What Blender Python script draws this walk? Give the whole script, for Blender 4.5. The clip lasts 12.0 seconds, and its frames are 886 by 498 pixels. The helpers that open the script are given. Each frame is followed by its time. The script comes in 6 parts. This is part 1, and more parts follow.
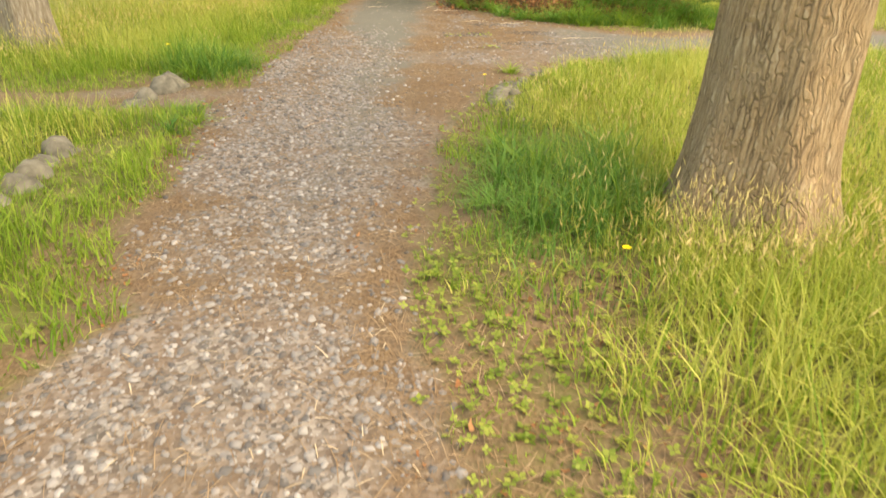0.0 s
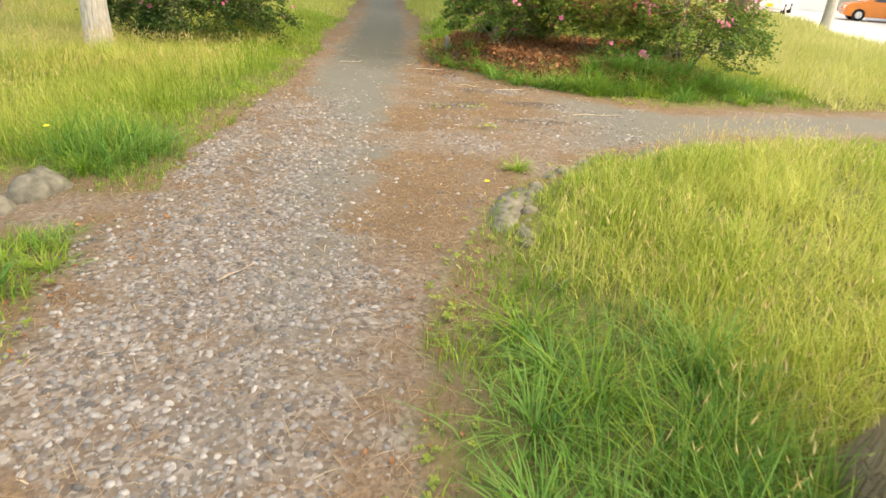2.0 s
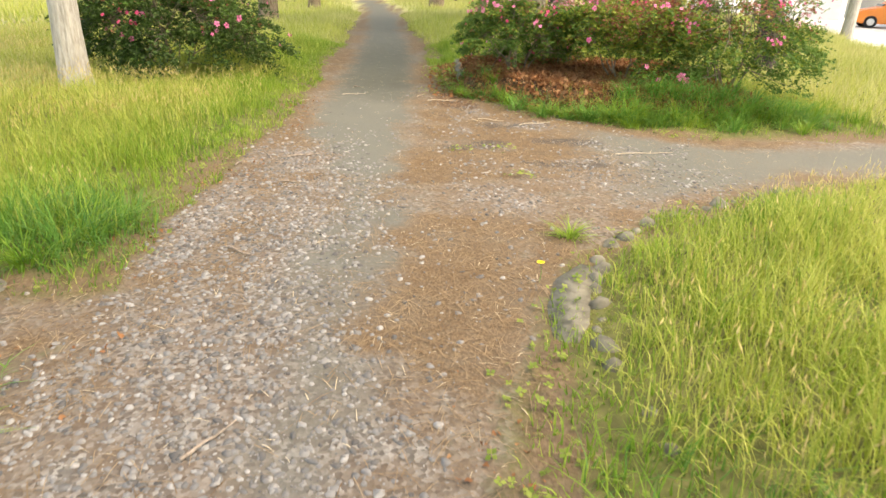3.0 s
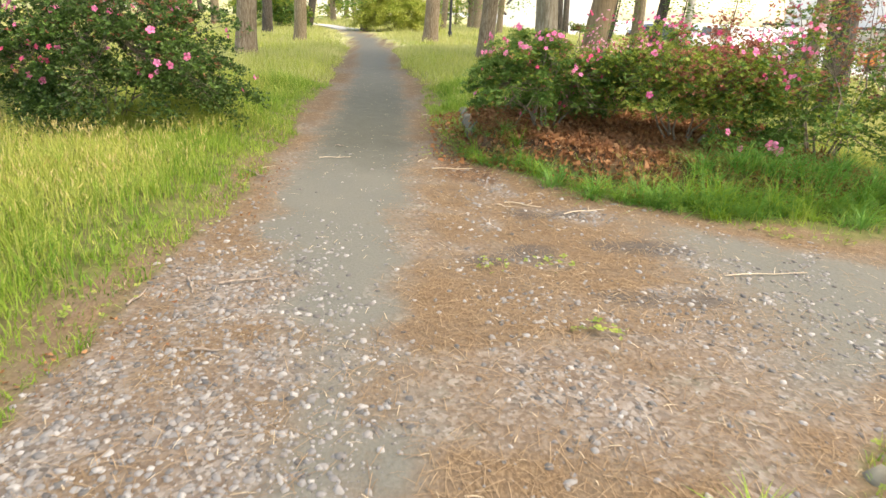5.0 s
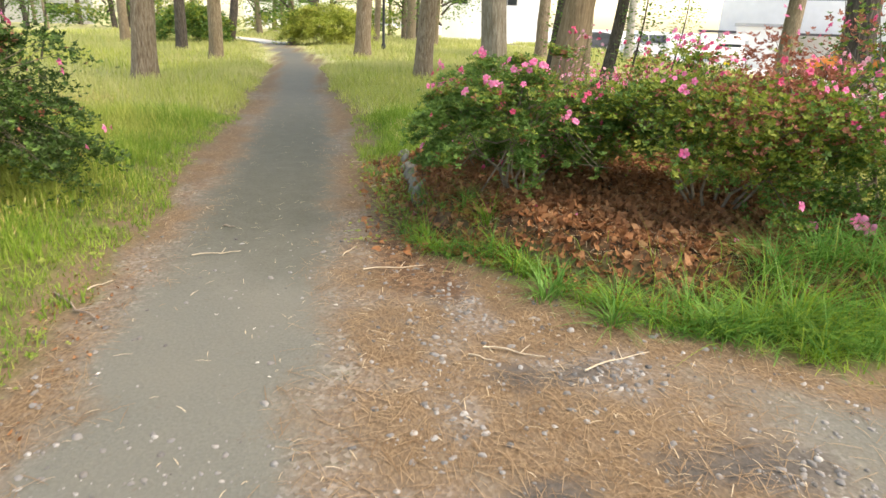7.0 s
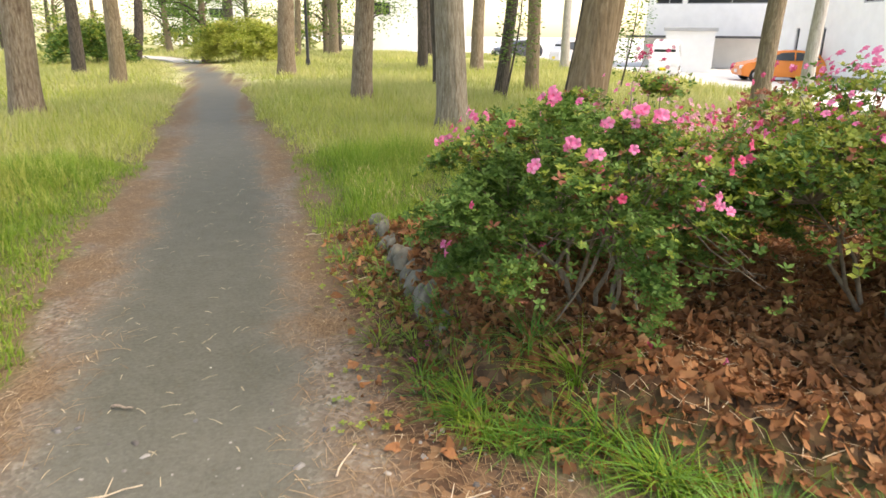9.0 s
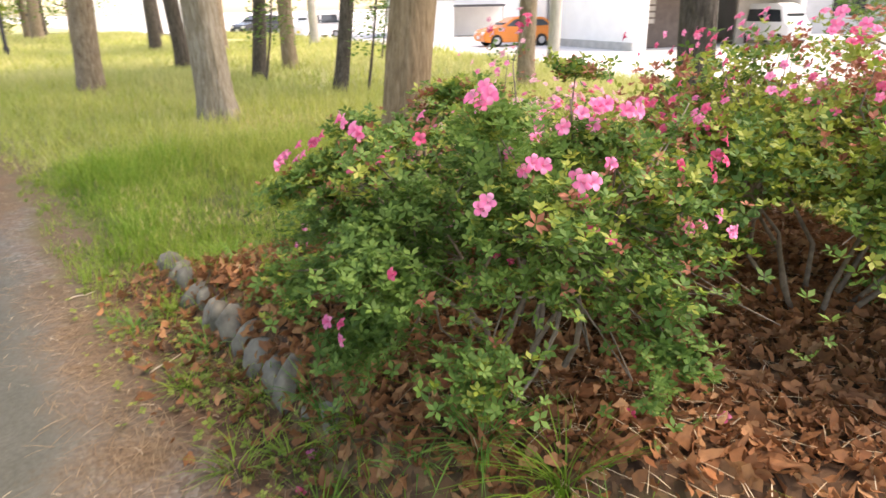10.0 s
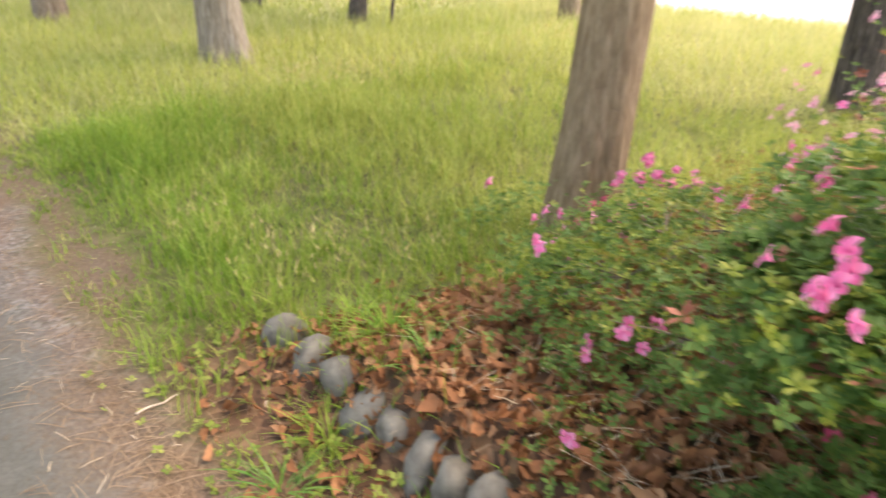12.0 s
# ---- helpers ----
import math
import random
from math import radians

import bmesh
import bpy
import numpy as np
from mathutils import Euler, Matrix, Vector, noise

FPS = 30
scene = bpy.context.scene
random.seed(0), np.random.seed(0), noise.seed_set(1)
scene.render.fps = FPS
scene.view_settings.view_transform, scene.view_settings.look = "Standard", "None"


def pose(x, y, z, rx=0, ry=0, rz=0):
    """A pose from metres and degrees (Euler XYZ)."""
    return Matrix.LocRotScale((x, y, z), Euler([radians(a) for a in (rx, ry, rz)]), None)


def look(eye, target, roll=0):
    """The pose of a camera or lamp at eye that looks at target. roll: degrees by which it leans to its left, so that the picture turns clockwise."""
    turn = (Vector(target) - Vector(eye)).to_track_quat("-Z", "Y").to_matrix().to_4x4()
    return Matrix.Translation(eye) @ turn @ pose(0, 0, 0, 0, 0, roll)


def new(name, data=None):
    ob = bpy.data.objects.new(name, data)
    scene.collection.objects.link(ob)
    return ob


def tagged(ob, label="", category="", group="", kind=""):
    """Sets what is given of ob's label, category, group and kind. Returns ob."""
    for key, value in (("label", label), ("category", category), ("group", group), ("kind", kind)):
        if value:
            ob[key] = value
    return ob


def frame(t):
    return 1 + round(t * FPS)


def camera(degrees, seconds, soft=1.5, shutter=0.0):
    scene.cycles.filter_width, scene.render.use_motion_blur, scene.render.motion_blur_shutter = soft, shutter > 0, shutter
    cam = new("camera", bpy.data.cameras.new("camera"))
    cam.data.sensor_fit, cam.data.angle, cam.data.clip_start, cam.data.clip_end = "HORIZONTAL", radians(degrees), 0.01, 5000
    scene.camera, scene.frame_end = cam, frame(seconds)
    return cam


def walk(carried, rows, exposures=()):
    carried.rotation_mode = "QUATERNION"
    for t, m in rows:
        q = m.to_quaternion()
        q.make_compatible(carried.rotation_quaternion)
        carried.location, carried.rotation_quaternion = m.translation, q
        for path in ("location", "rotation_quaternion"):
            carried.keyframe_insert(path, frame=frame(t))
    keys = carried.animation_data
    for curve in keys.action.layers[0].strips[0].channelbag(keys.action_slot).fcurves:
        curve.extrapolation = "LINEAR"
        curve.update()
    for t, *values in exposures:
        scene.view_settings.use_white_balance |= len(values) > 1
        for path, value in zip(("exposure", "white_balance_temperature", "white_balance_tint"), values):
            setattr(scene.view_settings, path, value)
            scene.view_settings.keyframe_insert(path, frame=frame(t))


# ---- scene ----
# camera and walk
cam = camera(67.5, 12.0, soft=1.5, shutter=0.2)
METRES, EYE, TILT, LEAN, TURN = 13.6, 1.5, 0.0, 0.0, 0.0
ROWS = [
    (0.0, 0.0, 0.0, 0.0, 0.47, -26.8, -0.93),
    (0.5, -0.0033, 0.0352, 0.0033, 1.11, -23.49, -0.59),
    (1.0, -0.0032, 0.0706, 0.0037, -1.47, -25.49, -2.97),
    (1.5, -0.0072, 0.1063, 0.0042, -1.46, -22.95, -3.36),
    (2.0, -0.0075, 0.1475, 0.0039, -1.07, -23.81, -3.14),
    (2.5, -0.0128, 0.1886, 0.0038, 0.23, -23.15, -2.51),
    (3.0, -0.021, 0.2321, 0.0047, -1.4, -22.49, -1.61),
    (5.0, -0.0327, 0.4069, 0.0011, -2.23, -19.82, -2.71),
    (5.5, -0.0297, 0.4533, 0.0006, -3.69, -20.14, -0.94),
    (6.0, -0.0263, 0.4986, 0.0021, -4.58, -21.24, -2.41),
    (6.5, -0.0261, 0.5397, 0.0047, -4.78, -18.84, -2.08),
    (7.0, -0.023, 0.5818, 0.0063, -7.7, -18.85, -1.99),
    (7.5, -0.025, 0.6231, 0.0079, -9.59, -17.96, -0.83),
    (9.5, -0.0412, 0.7911, 0.0098, -20.64, -17.96, -0.62),
    (10.0, -0.0425, 0.8342, 0.0094, -35.93, -20.06, 1.05),
    (10.5, -0.0473, 0.8726, 0.0106, -44.31, -18.31, 0.69),
    (11.0, -0.0476, 0.9131, 0.0096, -50.18, -23.1, 1.35),
    (11.5, -0.0443, 0.9512, 0.0088, -51.43, -24.74, -0.56),
    (12.0, -0.0462, 0.9932, 0.0069, -39.29, -26.15, -0.06),
]
EXPOSURES = [(0.0, 1.95, 11900, 12), (0.5, 2.12, 11200, 12), (1.0, 2.12, 10600, 12), (2.5, 2.05, 10300, 11), (3.0, 2.1, 10000, 11), (5.0, 2.1, 9000, 12), (5.5, 2.13, 8800, 12), (6.0, 2.3, 8700, 11), (6.5, 2.18, 8700, 11), (7.0, 1.95, 8800, 12), (7.5, 1.92, 8900, 13), (9.5, 1.98, 9000, 18), (10.0, 2.28, 8900, 21), (10.5, 2.08, 8900, 22), (11.0, 2.3, 8900, 25), (11.5, 2.68, 8700, 25), (12.0, 2.55, 8700, 24)]
walk(cam, [(t, pose(0, 0, EYE, TILT, LEAN, TURN) @ pose(METRES * x, METRES * y, METRES * z, 90 + pitch, roll, yaw)) for t, x, y, z, yaw, pitch, roll in ROWS], EXPOSURES)

# light: bright overcast day
SUN_EL, SUN_AZ = 60.0, 115.0
world = bpy.data.worlds.new("sky")
scene.world = world
world.use_nodes = True
wn = world.node_tree
sky = wn.nodes.new("ShaderNodeTexSky")
sky.sky_type = "NISHITA"
sky.sun_disc = False
sky.sun_elevation, sky.sun_rotation = radians(SUN_EL), radians(SUN_AZ)
sky.air_density, sky.dust_density, sky.ozone_density = 1.0, 1.5, 0.6
wn.links.new(sky.outputs[0], wn.nodes["Background"].inputs[0])
wn.nodes["Background"].inputs[1].default_value = 0.15
sun = new("sun", bpy.data.lights.new("sun", "SUN"))
sun.data.energy, sun.data.angle, sun.data.color = 1.1, radians(50), (1.0, 0.95, 0.86)
sun.matrix_basis = look((math.sin(radians(SUN_AZ)) * 30, math.cos(radians(SUN_AZ)) * 30, 30 * math.tan(radians(SUN_EL))), (0, 0, 0))

rng = np.random.default_rng(7)


# ---- noise on the plan, for outlines and patches ----
def vnoise(x, y, scale=1.0, seed=0):
    """Smooth noise in -1..1 on arrays of places."""
    x, y = np.asarray(x, float) * scale + seed * 17.3, np.asarray(y, float) * scale - seed * 9.1
    ix, iy = np.floor(x), np.floor(y)
    fx, fy = x - ix, y - iy
    fx, fy = fx * fx * (3 - 2 * fx), fy * fy * (3 - 2 * fy)

    def h(a, b):
        v = np.sin(a * 127.1 + b * 311.7 + seed * 74.7) * 43758.5453
        return v - np.floor(v)
    top = h(ix, iy) * (1 - fx) + h(ix + 1, iy) * fx
    low = h(ix, iy + 1) * (1 - fx) + h(ix + 1, iy + 1) * fx
    return (top * (1 - fy) + low * fy) * 2 - 1


def step01(a, b, v):
    t = np.clip((v - a) / (b - a), 0, 1)
    return t * t * (3 - 2 * t)


# ---- plan of the paths ----
LEFT_Y = [-30, 0, 1.8, 2.3, 3.2, 4, 5, 5.4, 6.6, 7.5, 8.7, 11.2, 14.3, 15.4, 18, 22.4, 32, 38, 47, 54, 62, 75, 110]
LEFT_X = [-1.5, -1.5, -1.5, -1.3, -1.65, -1.7, -1.85, -1.95, -1.85, -1.95, -1.9, -1.78, -1.95, -2.1, -2.05, -2.3, -2.85, -3.3, -4.6, -6.3, -10, -20, -60]
RIGHT_Y = [-30, 1.4, 1.84, 2.34, 2.62, 3.24, 3.65, 5.3, 6.16, 6.8, 7.15, 8.0, 10.9, 11.7, 12.2, 13.1, 14.3, 16, 20, 24, 31, 37, 44, 53, 60, 73, 108]
RIGHT_X = [0.05, 0.05, 0.08, -0.08, -0.18, -0.12, 0.0, 0.05, 0.35, 0.72, 1.0, 1.6, 1.6, 0.8, 0.42, 0.08, -0.12, -0.18, -0.35, -0.8, -1.2, -1.8, -2.7, -4.2, -7.0, -17, -57]
LOW_X = [0.0, 0.6, 0.9, 1.3, 1.8, 2.5, 4.26, 8, 14, 20]
LOW_Y = [7.5, 7.2, 7.1, 7.5, 7.85, 8.2, 8.85, 9.4, 9.6, 9.6]
UP_X = [0.0, 0.8, 1.38, 1.88, 2.4, 2.8, 3.5, 4.93, 8, 14, 20]
UP_Y = [11.9, 11.6, 11.15, 10.72, 10.35, 10.15, 10.1, 10.3, 10.9, 11.4, 11.4]


def inside_path(x, y):
    """How far inside the bare way a place lies, in metres; below zero outside it."""
    main = np.minimum(x - np.interp(y, LEFT_Y, LEFT_X), np.interp(y, RIGHT_Y, RIGHT_X) - x)
    right = np.minimum(np.minimum(y - np.interp(x, LOW_X, LOW_Y), np.interp(x, UP_X, UP_Y) - y), np.minimum(x - 0.3, 19 - x))
    centre = np.interp(x, [-12, -5, -3.6, -2.4, -1.5], [5.2, 5.4, 5.6, 5.95, 6.0])
    left = np.minimum(np.minimum(0.33 - np.abs(y - centre), -1.3 - x), x + 11)
    rough_edge = 0.10 * vnoise(x, y, 1.7, 3) + 0.07 * vnoise(x, y, 5.0, 4)
    return np.maximum(np.maximum(main, right), left) + rough_edge


def island(x, y):
    """1 inside the planted bed with its fallen leaves, 0 outside."""
    ex = step01(0.22, 0.45, x) * (1 - step01(3.7, 4.5, x + 0.2 * vnoise(x, y, 1.3, 9)))
    front = np.interp(x, [0.3, 0.7, 1.0, 1.55, 2.2, 3.2, 4.6, 6], [12.6, 12.2, 11.85, 11.3, 11.05, 10.9, 11.0, 11.3])
    return ex * step01(0.0, 0.45, y - front) * (1 - step01(14.6, 15.8, y + 0.25 * vnoise(x, y, 1.5, 8)))


def street(x, y):
    """How far past the edge of the paved lot, in metres."""
    edge = np.interp(y, [0, 17, 22, 28, 35, 45, 55, 66, 76, 110], [14, 12.6, 12.2, 14.0, 15.4, 16.6, 18.0, 17.5, 12, 12])
    return x - edge - 0.25 * vnoise(x, y, 0.7, 6)


def height(x, y):
    inn = inside_path(x, y)
    out = step01(0.0, -0.6, inn)
    bumps = 0.03 * vnoise(x, y, 0.5, 1) + 0.012 * vnoise(x, y, 2.2, 2)
    paved = step01(-0.6, 0.2, street(x, y)) * 0.08 + step01(-0.3, 3.5, street(x, y)) * 0.92
    return (out * (0.02 + bumps) + (1 - out) * 0.006 * vnoise(x, y, 1.3, 5)) * (1 - paved) - 0.4 * paved + 0.26 * island(x, y)


# ---- mesh helpers ----
def mesh_from(name, verts, faces, mat, smooth=False):
    """A mesh of arrays: verts (n, 3); faces a list of arrays (m, k)."""
    me = bpy.data.meshes.new(name)
    verts = np.asarray(verts, np.float32)
    faces = [np.asarray(f, np.int32) for f in (faces if isinstance(faces, list) else [faces]) if len(f)]
    loops = np.concatenate([f.ravel() for f in faces])
    sizes = np.concatenate([np.full(len(f), f.shape[1], np.int32) for f in faces])
    me.vertices.add(len(verts))
    me.vertices.foreach_set("co", verts.ravel())
    me.loops.add(len(loops))
    me.loops.foreach_set("vertex_index", loops)
    me.polygons.add(len(sizes))
    me.polygons.foreach_set("loop_start", np.concatenate([[0], np.cumsum(sizes)[:-1]]).astype(np.int32))
    me.polygons.foreach_set("loop_total", sizes)
    if smooth:
        me.polygons.foreach_set("use_smooth", np.ones(len(sizes), bool))
    me.update(calc_edges=True)
    for m in (mat if isinstance(mat, (list, tuple)) else [mat]):
        me.materials.append(m)
    return me


def scatter(tv, tf, place, turn):
    """Many copies of a small template as one pair of arrays. turn: (n, 3, 3), with the size in it."""
    tv, tf = np.asarray(tv, float), np.asarray(tf, np.int64)
    v = np.einsum("nij,kj->nki", turn, tv) + place[:, None, :]
    f = tf[None] + (np.arange(len(place)) * len(tv))[:, None, None]
    return v.reshape(-1, 3), f.reshape(-1, tf.shape[1])


def turns(yaw, pitch=0.0, roll=0.0, size=1.0):
    yaw = np.asarray(yaw, float)
    n = len(yaw)
    pitch, roll = np.broadcast_to(pitch, n), np.broadcast_to(roll, n)
    c, s = np.cos, np.sin
    z = np.zeros(n)
    o = np.ones(n)
    rz = np.stack([c(yaw), -s(yaw), z, s(yaw), c(yaw), z, z, z, o], 1).reshape(n, 3, 3)
    rx = np.stack([o, z, z, z, c(pitch), -s(pitch), z, s(pitch), c(pitch)], 1).reshape(n, 3, 3)
    ry = np.stack([c(roll), z, s(roll), z, o, z, -s(roll), z, c(roll)], 1).reshape(n, 3, 3)
    size = np.asarray(size, float)
    if size.ndim == 0:
        size = np.full((n, 3), float(size))
    if size.ndim == 1:
        size = np.repeat(size[:, None], 3, 1)
    return rz @ rx @ ry * size[:, None, :]


def thing(name, at=(0, 0, 0), yaw=0.0, **tags):
    ob = new(name)
    ob.empty_display_size = 0.1
    ob.matrix_basis = pose(at[0], at[1], at[2], 0, 0, yaw)
    return tagged(ob, **tags)


def under(name, me, parent, m=None, label="", kind=""):
    ob = new(name, me)
    ob.parent = parent
    if m is not None:
        ob.matrix_basis = m
    return tagged(ob, label=label, kind=kind)


def part(name, bm, mat, parent, label="", smooth=False):
    me = bpy.data.meshes.new(name)
    bm.normal_update()
    bm.to_mesh(me)
    bm.free()
    me.materials.append(mat)
    if smooth:
        for p in me.polygons:
            p.use_smooth = True
    return under(name, me, parent, None, label)


def box(x0, y0, z0, x1, y1, z1, bevel=0.0):
    bm = bmesh.new()
    bmesh.ops.create_cube(bm, size=1.0)
    for v in bm.verts:
        v.co = Vector(((x0, x1)[v.co.x > 0], (y0, y1)[v.co.y > 0], (z0, z1)[v.co.z > 0]))
    if bevel:
        bmesh.ops.bevel(bm, geom=bm.edges[:], offset=bevel, segments=2, affect="EDGES", profile=0.6)
    return bm


def tube(points, radii, sides=8):
    """A round limb along points, as arrays."""
    pts, radii = np.asarray(points, float), np.asarray(radii, float)
    n = len(pts)
    tang = np.gradient(pts, axis=0)
    tang /= np.linalg.norm(tang, axis=1)[:, None] + 1e-9
    ref = np.where(np.abs(tang[:, 2:3]) > 0.9, [[1.0, 0, 0]], [[0, 0, 1.0]])
    a = np.cross(tang, ref)
    a /= np.linalg.norm(a, axis=1)[:, None] + 1e-9
    b = np.cross(tang, a)
    ang = np.linspace(0, 2 * np.pi, sides, endpoint=False)
    v = pts[:, None] + radii[:, None, None] * (np.cos(ang)[None, :, None] * a[:, None] + np.sin(ang)[None, :, None] * b[:, None])
    i, j = np.meshgrid(np.arange(n - 1), np.arange(sides), indexing="ij")
    k = (j + 1) % sides
    f = np.stack([i * sides + j, (i + 1) * sides + j, (i + 1) * sides + k, i * sides + k], -1).reshape(-1, 4)
    return v.reshape(-1, 3), f


def join(pieces):
    """Joins (verts, faces) pairs with faces of one size."""
    vs, fs, n = [], [], 0
    for v, f in pieces:
        vs.append(v)
        fs.append(f + n)
        n += len(v)
    return np.concatenate(vs), np.concatenate(fs)


# ---- materials ----
class Shade:
    """A node material with short words for what is used often."""

    def __init__(self, name, rough=0.8, metal=0.0, spec=0.4):
        self.mat = bpy.data.materials.new(name)
        self.mat.use_nodes = True
        self.t = self.mat.node_tree
        self.b = self.t.nodes["Principled BSDF"]
        self.b.inputs["Roughness"].default_value = rough
        self.b.inputs["Metallic"].default_value = metal
        self.b.inputs["Specular IOR Level"].default_value = spec
        self.geo = self.t.nodes.new("ShaderNodeNewGeometry")
        self.info = self.t.nodes.new("ShaderNodeObjectInfo")

    def link(self, a, b):
        self.t.links.new(a, b)

    def coords(self, local=False, stretch=(1, 1, 1)):
        m = self.t.nodes.new("ShaderNodeMapping")
        m.inputs["Scale"].default_value = stretch
        if local:
            self.link(self.t.nodes.new("ShaderNodeTexCoord").outputs["Object"], m.inputs[0])
        else:
            self.link(self.geo.outputs["Position"], m.inputs[0])
        return m.outputs[0]

    def noise(self, scale, detail=3.0, rough=0.55, vec=None):
        n = self.t.nodes.new("ShaderNodeTexNoise")
        n.inputs["Scale"].default_value, n.inputs["Detail"].default_value, n.inputs["Roughness"].default_value = scale, detail, rough
        self.link(vec or self.coords(), n.inputs["Vector"])
        return n.outputs["Fac"]

    def cells(self, scale, out="Distance", feature="F1", vec=None):
        n = self.t.nodes.new("ShaderNodeTexVoronoi")
        n.feature = feature
        n.inputs["Scale"].default_value = scale
        self.link(vec or self.coords(), n.inputs["Vector"])
        return n.outputs[out]

    def ramp(self, fac, *stops):
        r = self.t.nodes.new("ShaderNodeValToRGB")
        e = r.color_ramp.elements
        while len(e) < len(stops):
            e.new(0.5)
        for el, (p, c) in zip(e, stops):
            el.position = p
            el.color = (*((c, c, c) if isinstance(c, (int, float)) else c), 1)
        self.link(fac, r.inputs[0])
        return r.outputs[0]

    def mix(self, fac, a, b, how="MIX"):
        m = self.t.nodes.new("ShaderNodeMix")
        m.data_type, m.blend_type = "RGBA", how
        for sock, v in ((m.inputs[0], fac), (m.inputs[6], a), (m.inputs[7], b)):
            if isinstance(v, (int, float)):
                sock.default_value = v
            elif isinstance(v, tuple):
                sock.default_value = (*v, 1)
            else:
                self.link(v, sock)
        return m.outputs[2]

    def math(self, op, a, b):
        m = self.t.nodes.new("ShaderNodeMath")
        m.operation = op
        m.use_clamp = True
        for sock, v in ((m.inputs[0], a), (m.inputs[1], b)):
            if isinstance(v, (int, float)):
                sock.default_value = v
            else:
                self.link(v, sock)
        return m.outputs[0]

    def field(self, name):
        a = self.t.nodes.new("ShaderNodeAttribute")
        a.attribute_name = name
        return a.outputs["Fac"]

    def colour(self, c):
        if isinstance(c, tuple):
            self.b.inputs["Base Color"].default_value = (*c, 1)
        else:
            self.link(c, self.b.inputs["Base Color"])
        return self

    def bump(self, fac, strength=0.5, distance=0.01):
        n = self.t.nodes.new("ShaderNodeBump")
        n.inputs["Strength"].default_value, n.inputs["Distance"].default_value = strength, distance
        self.link(fac, n.inputs["Height"])
        self.link(n.outputs[0], self.b.inputs["Normal"])
        return self

    def leafy(self, c, amount=0.35):
        """Lets light through thin leaves and blades."""
        self.colour(c)
        tr = self.t.nodes.new("ShaderNodeBsdfTranslucent")
        self.link(c, tr.inputs[0])
        mx = self.t.nodes.new("ShaderNodeMixShader")
        mx.inputs[0].default_value = amount
        self.link(self.b.outputs[0], mx.inputs[1])
        self.link(tr.outputs[0], mx.inputs[2])
        self.link(mx.outputs[0], self.t.nodes["Material Output"].inputs[0])
        return self

    @property
    def isle(self):
        return self.geo.outputs["Random Per Island"]

    @property
    def each(self):
        return self.info.outputs["Random"]


def plain(name, c, rough=0.6, metal=0.0, vary=0.12, scale=6.0, bump=0.0):
    s = Shade(name, rough, metal)
    lo, hi = tuple(v * (1 - vary) for v in c), tuple(min(1, v * (1 + vary)) for v in c)
    n = s.noise(scale, 4)
    s.colour(s.ramp(n, (0.3, lo), (0.7, hi)))
    if bump:
        s.bump(s.noise(scale * 12, 3), bump, 0.004)
    return s.mat


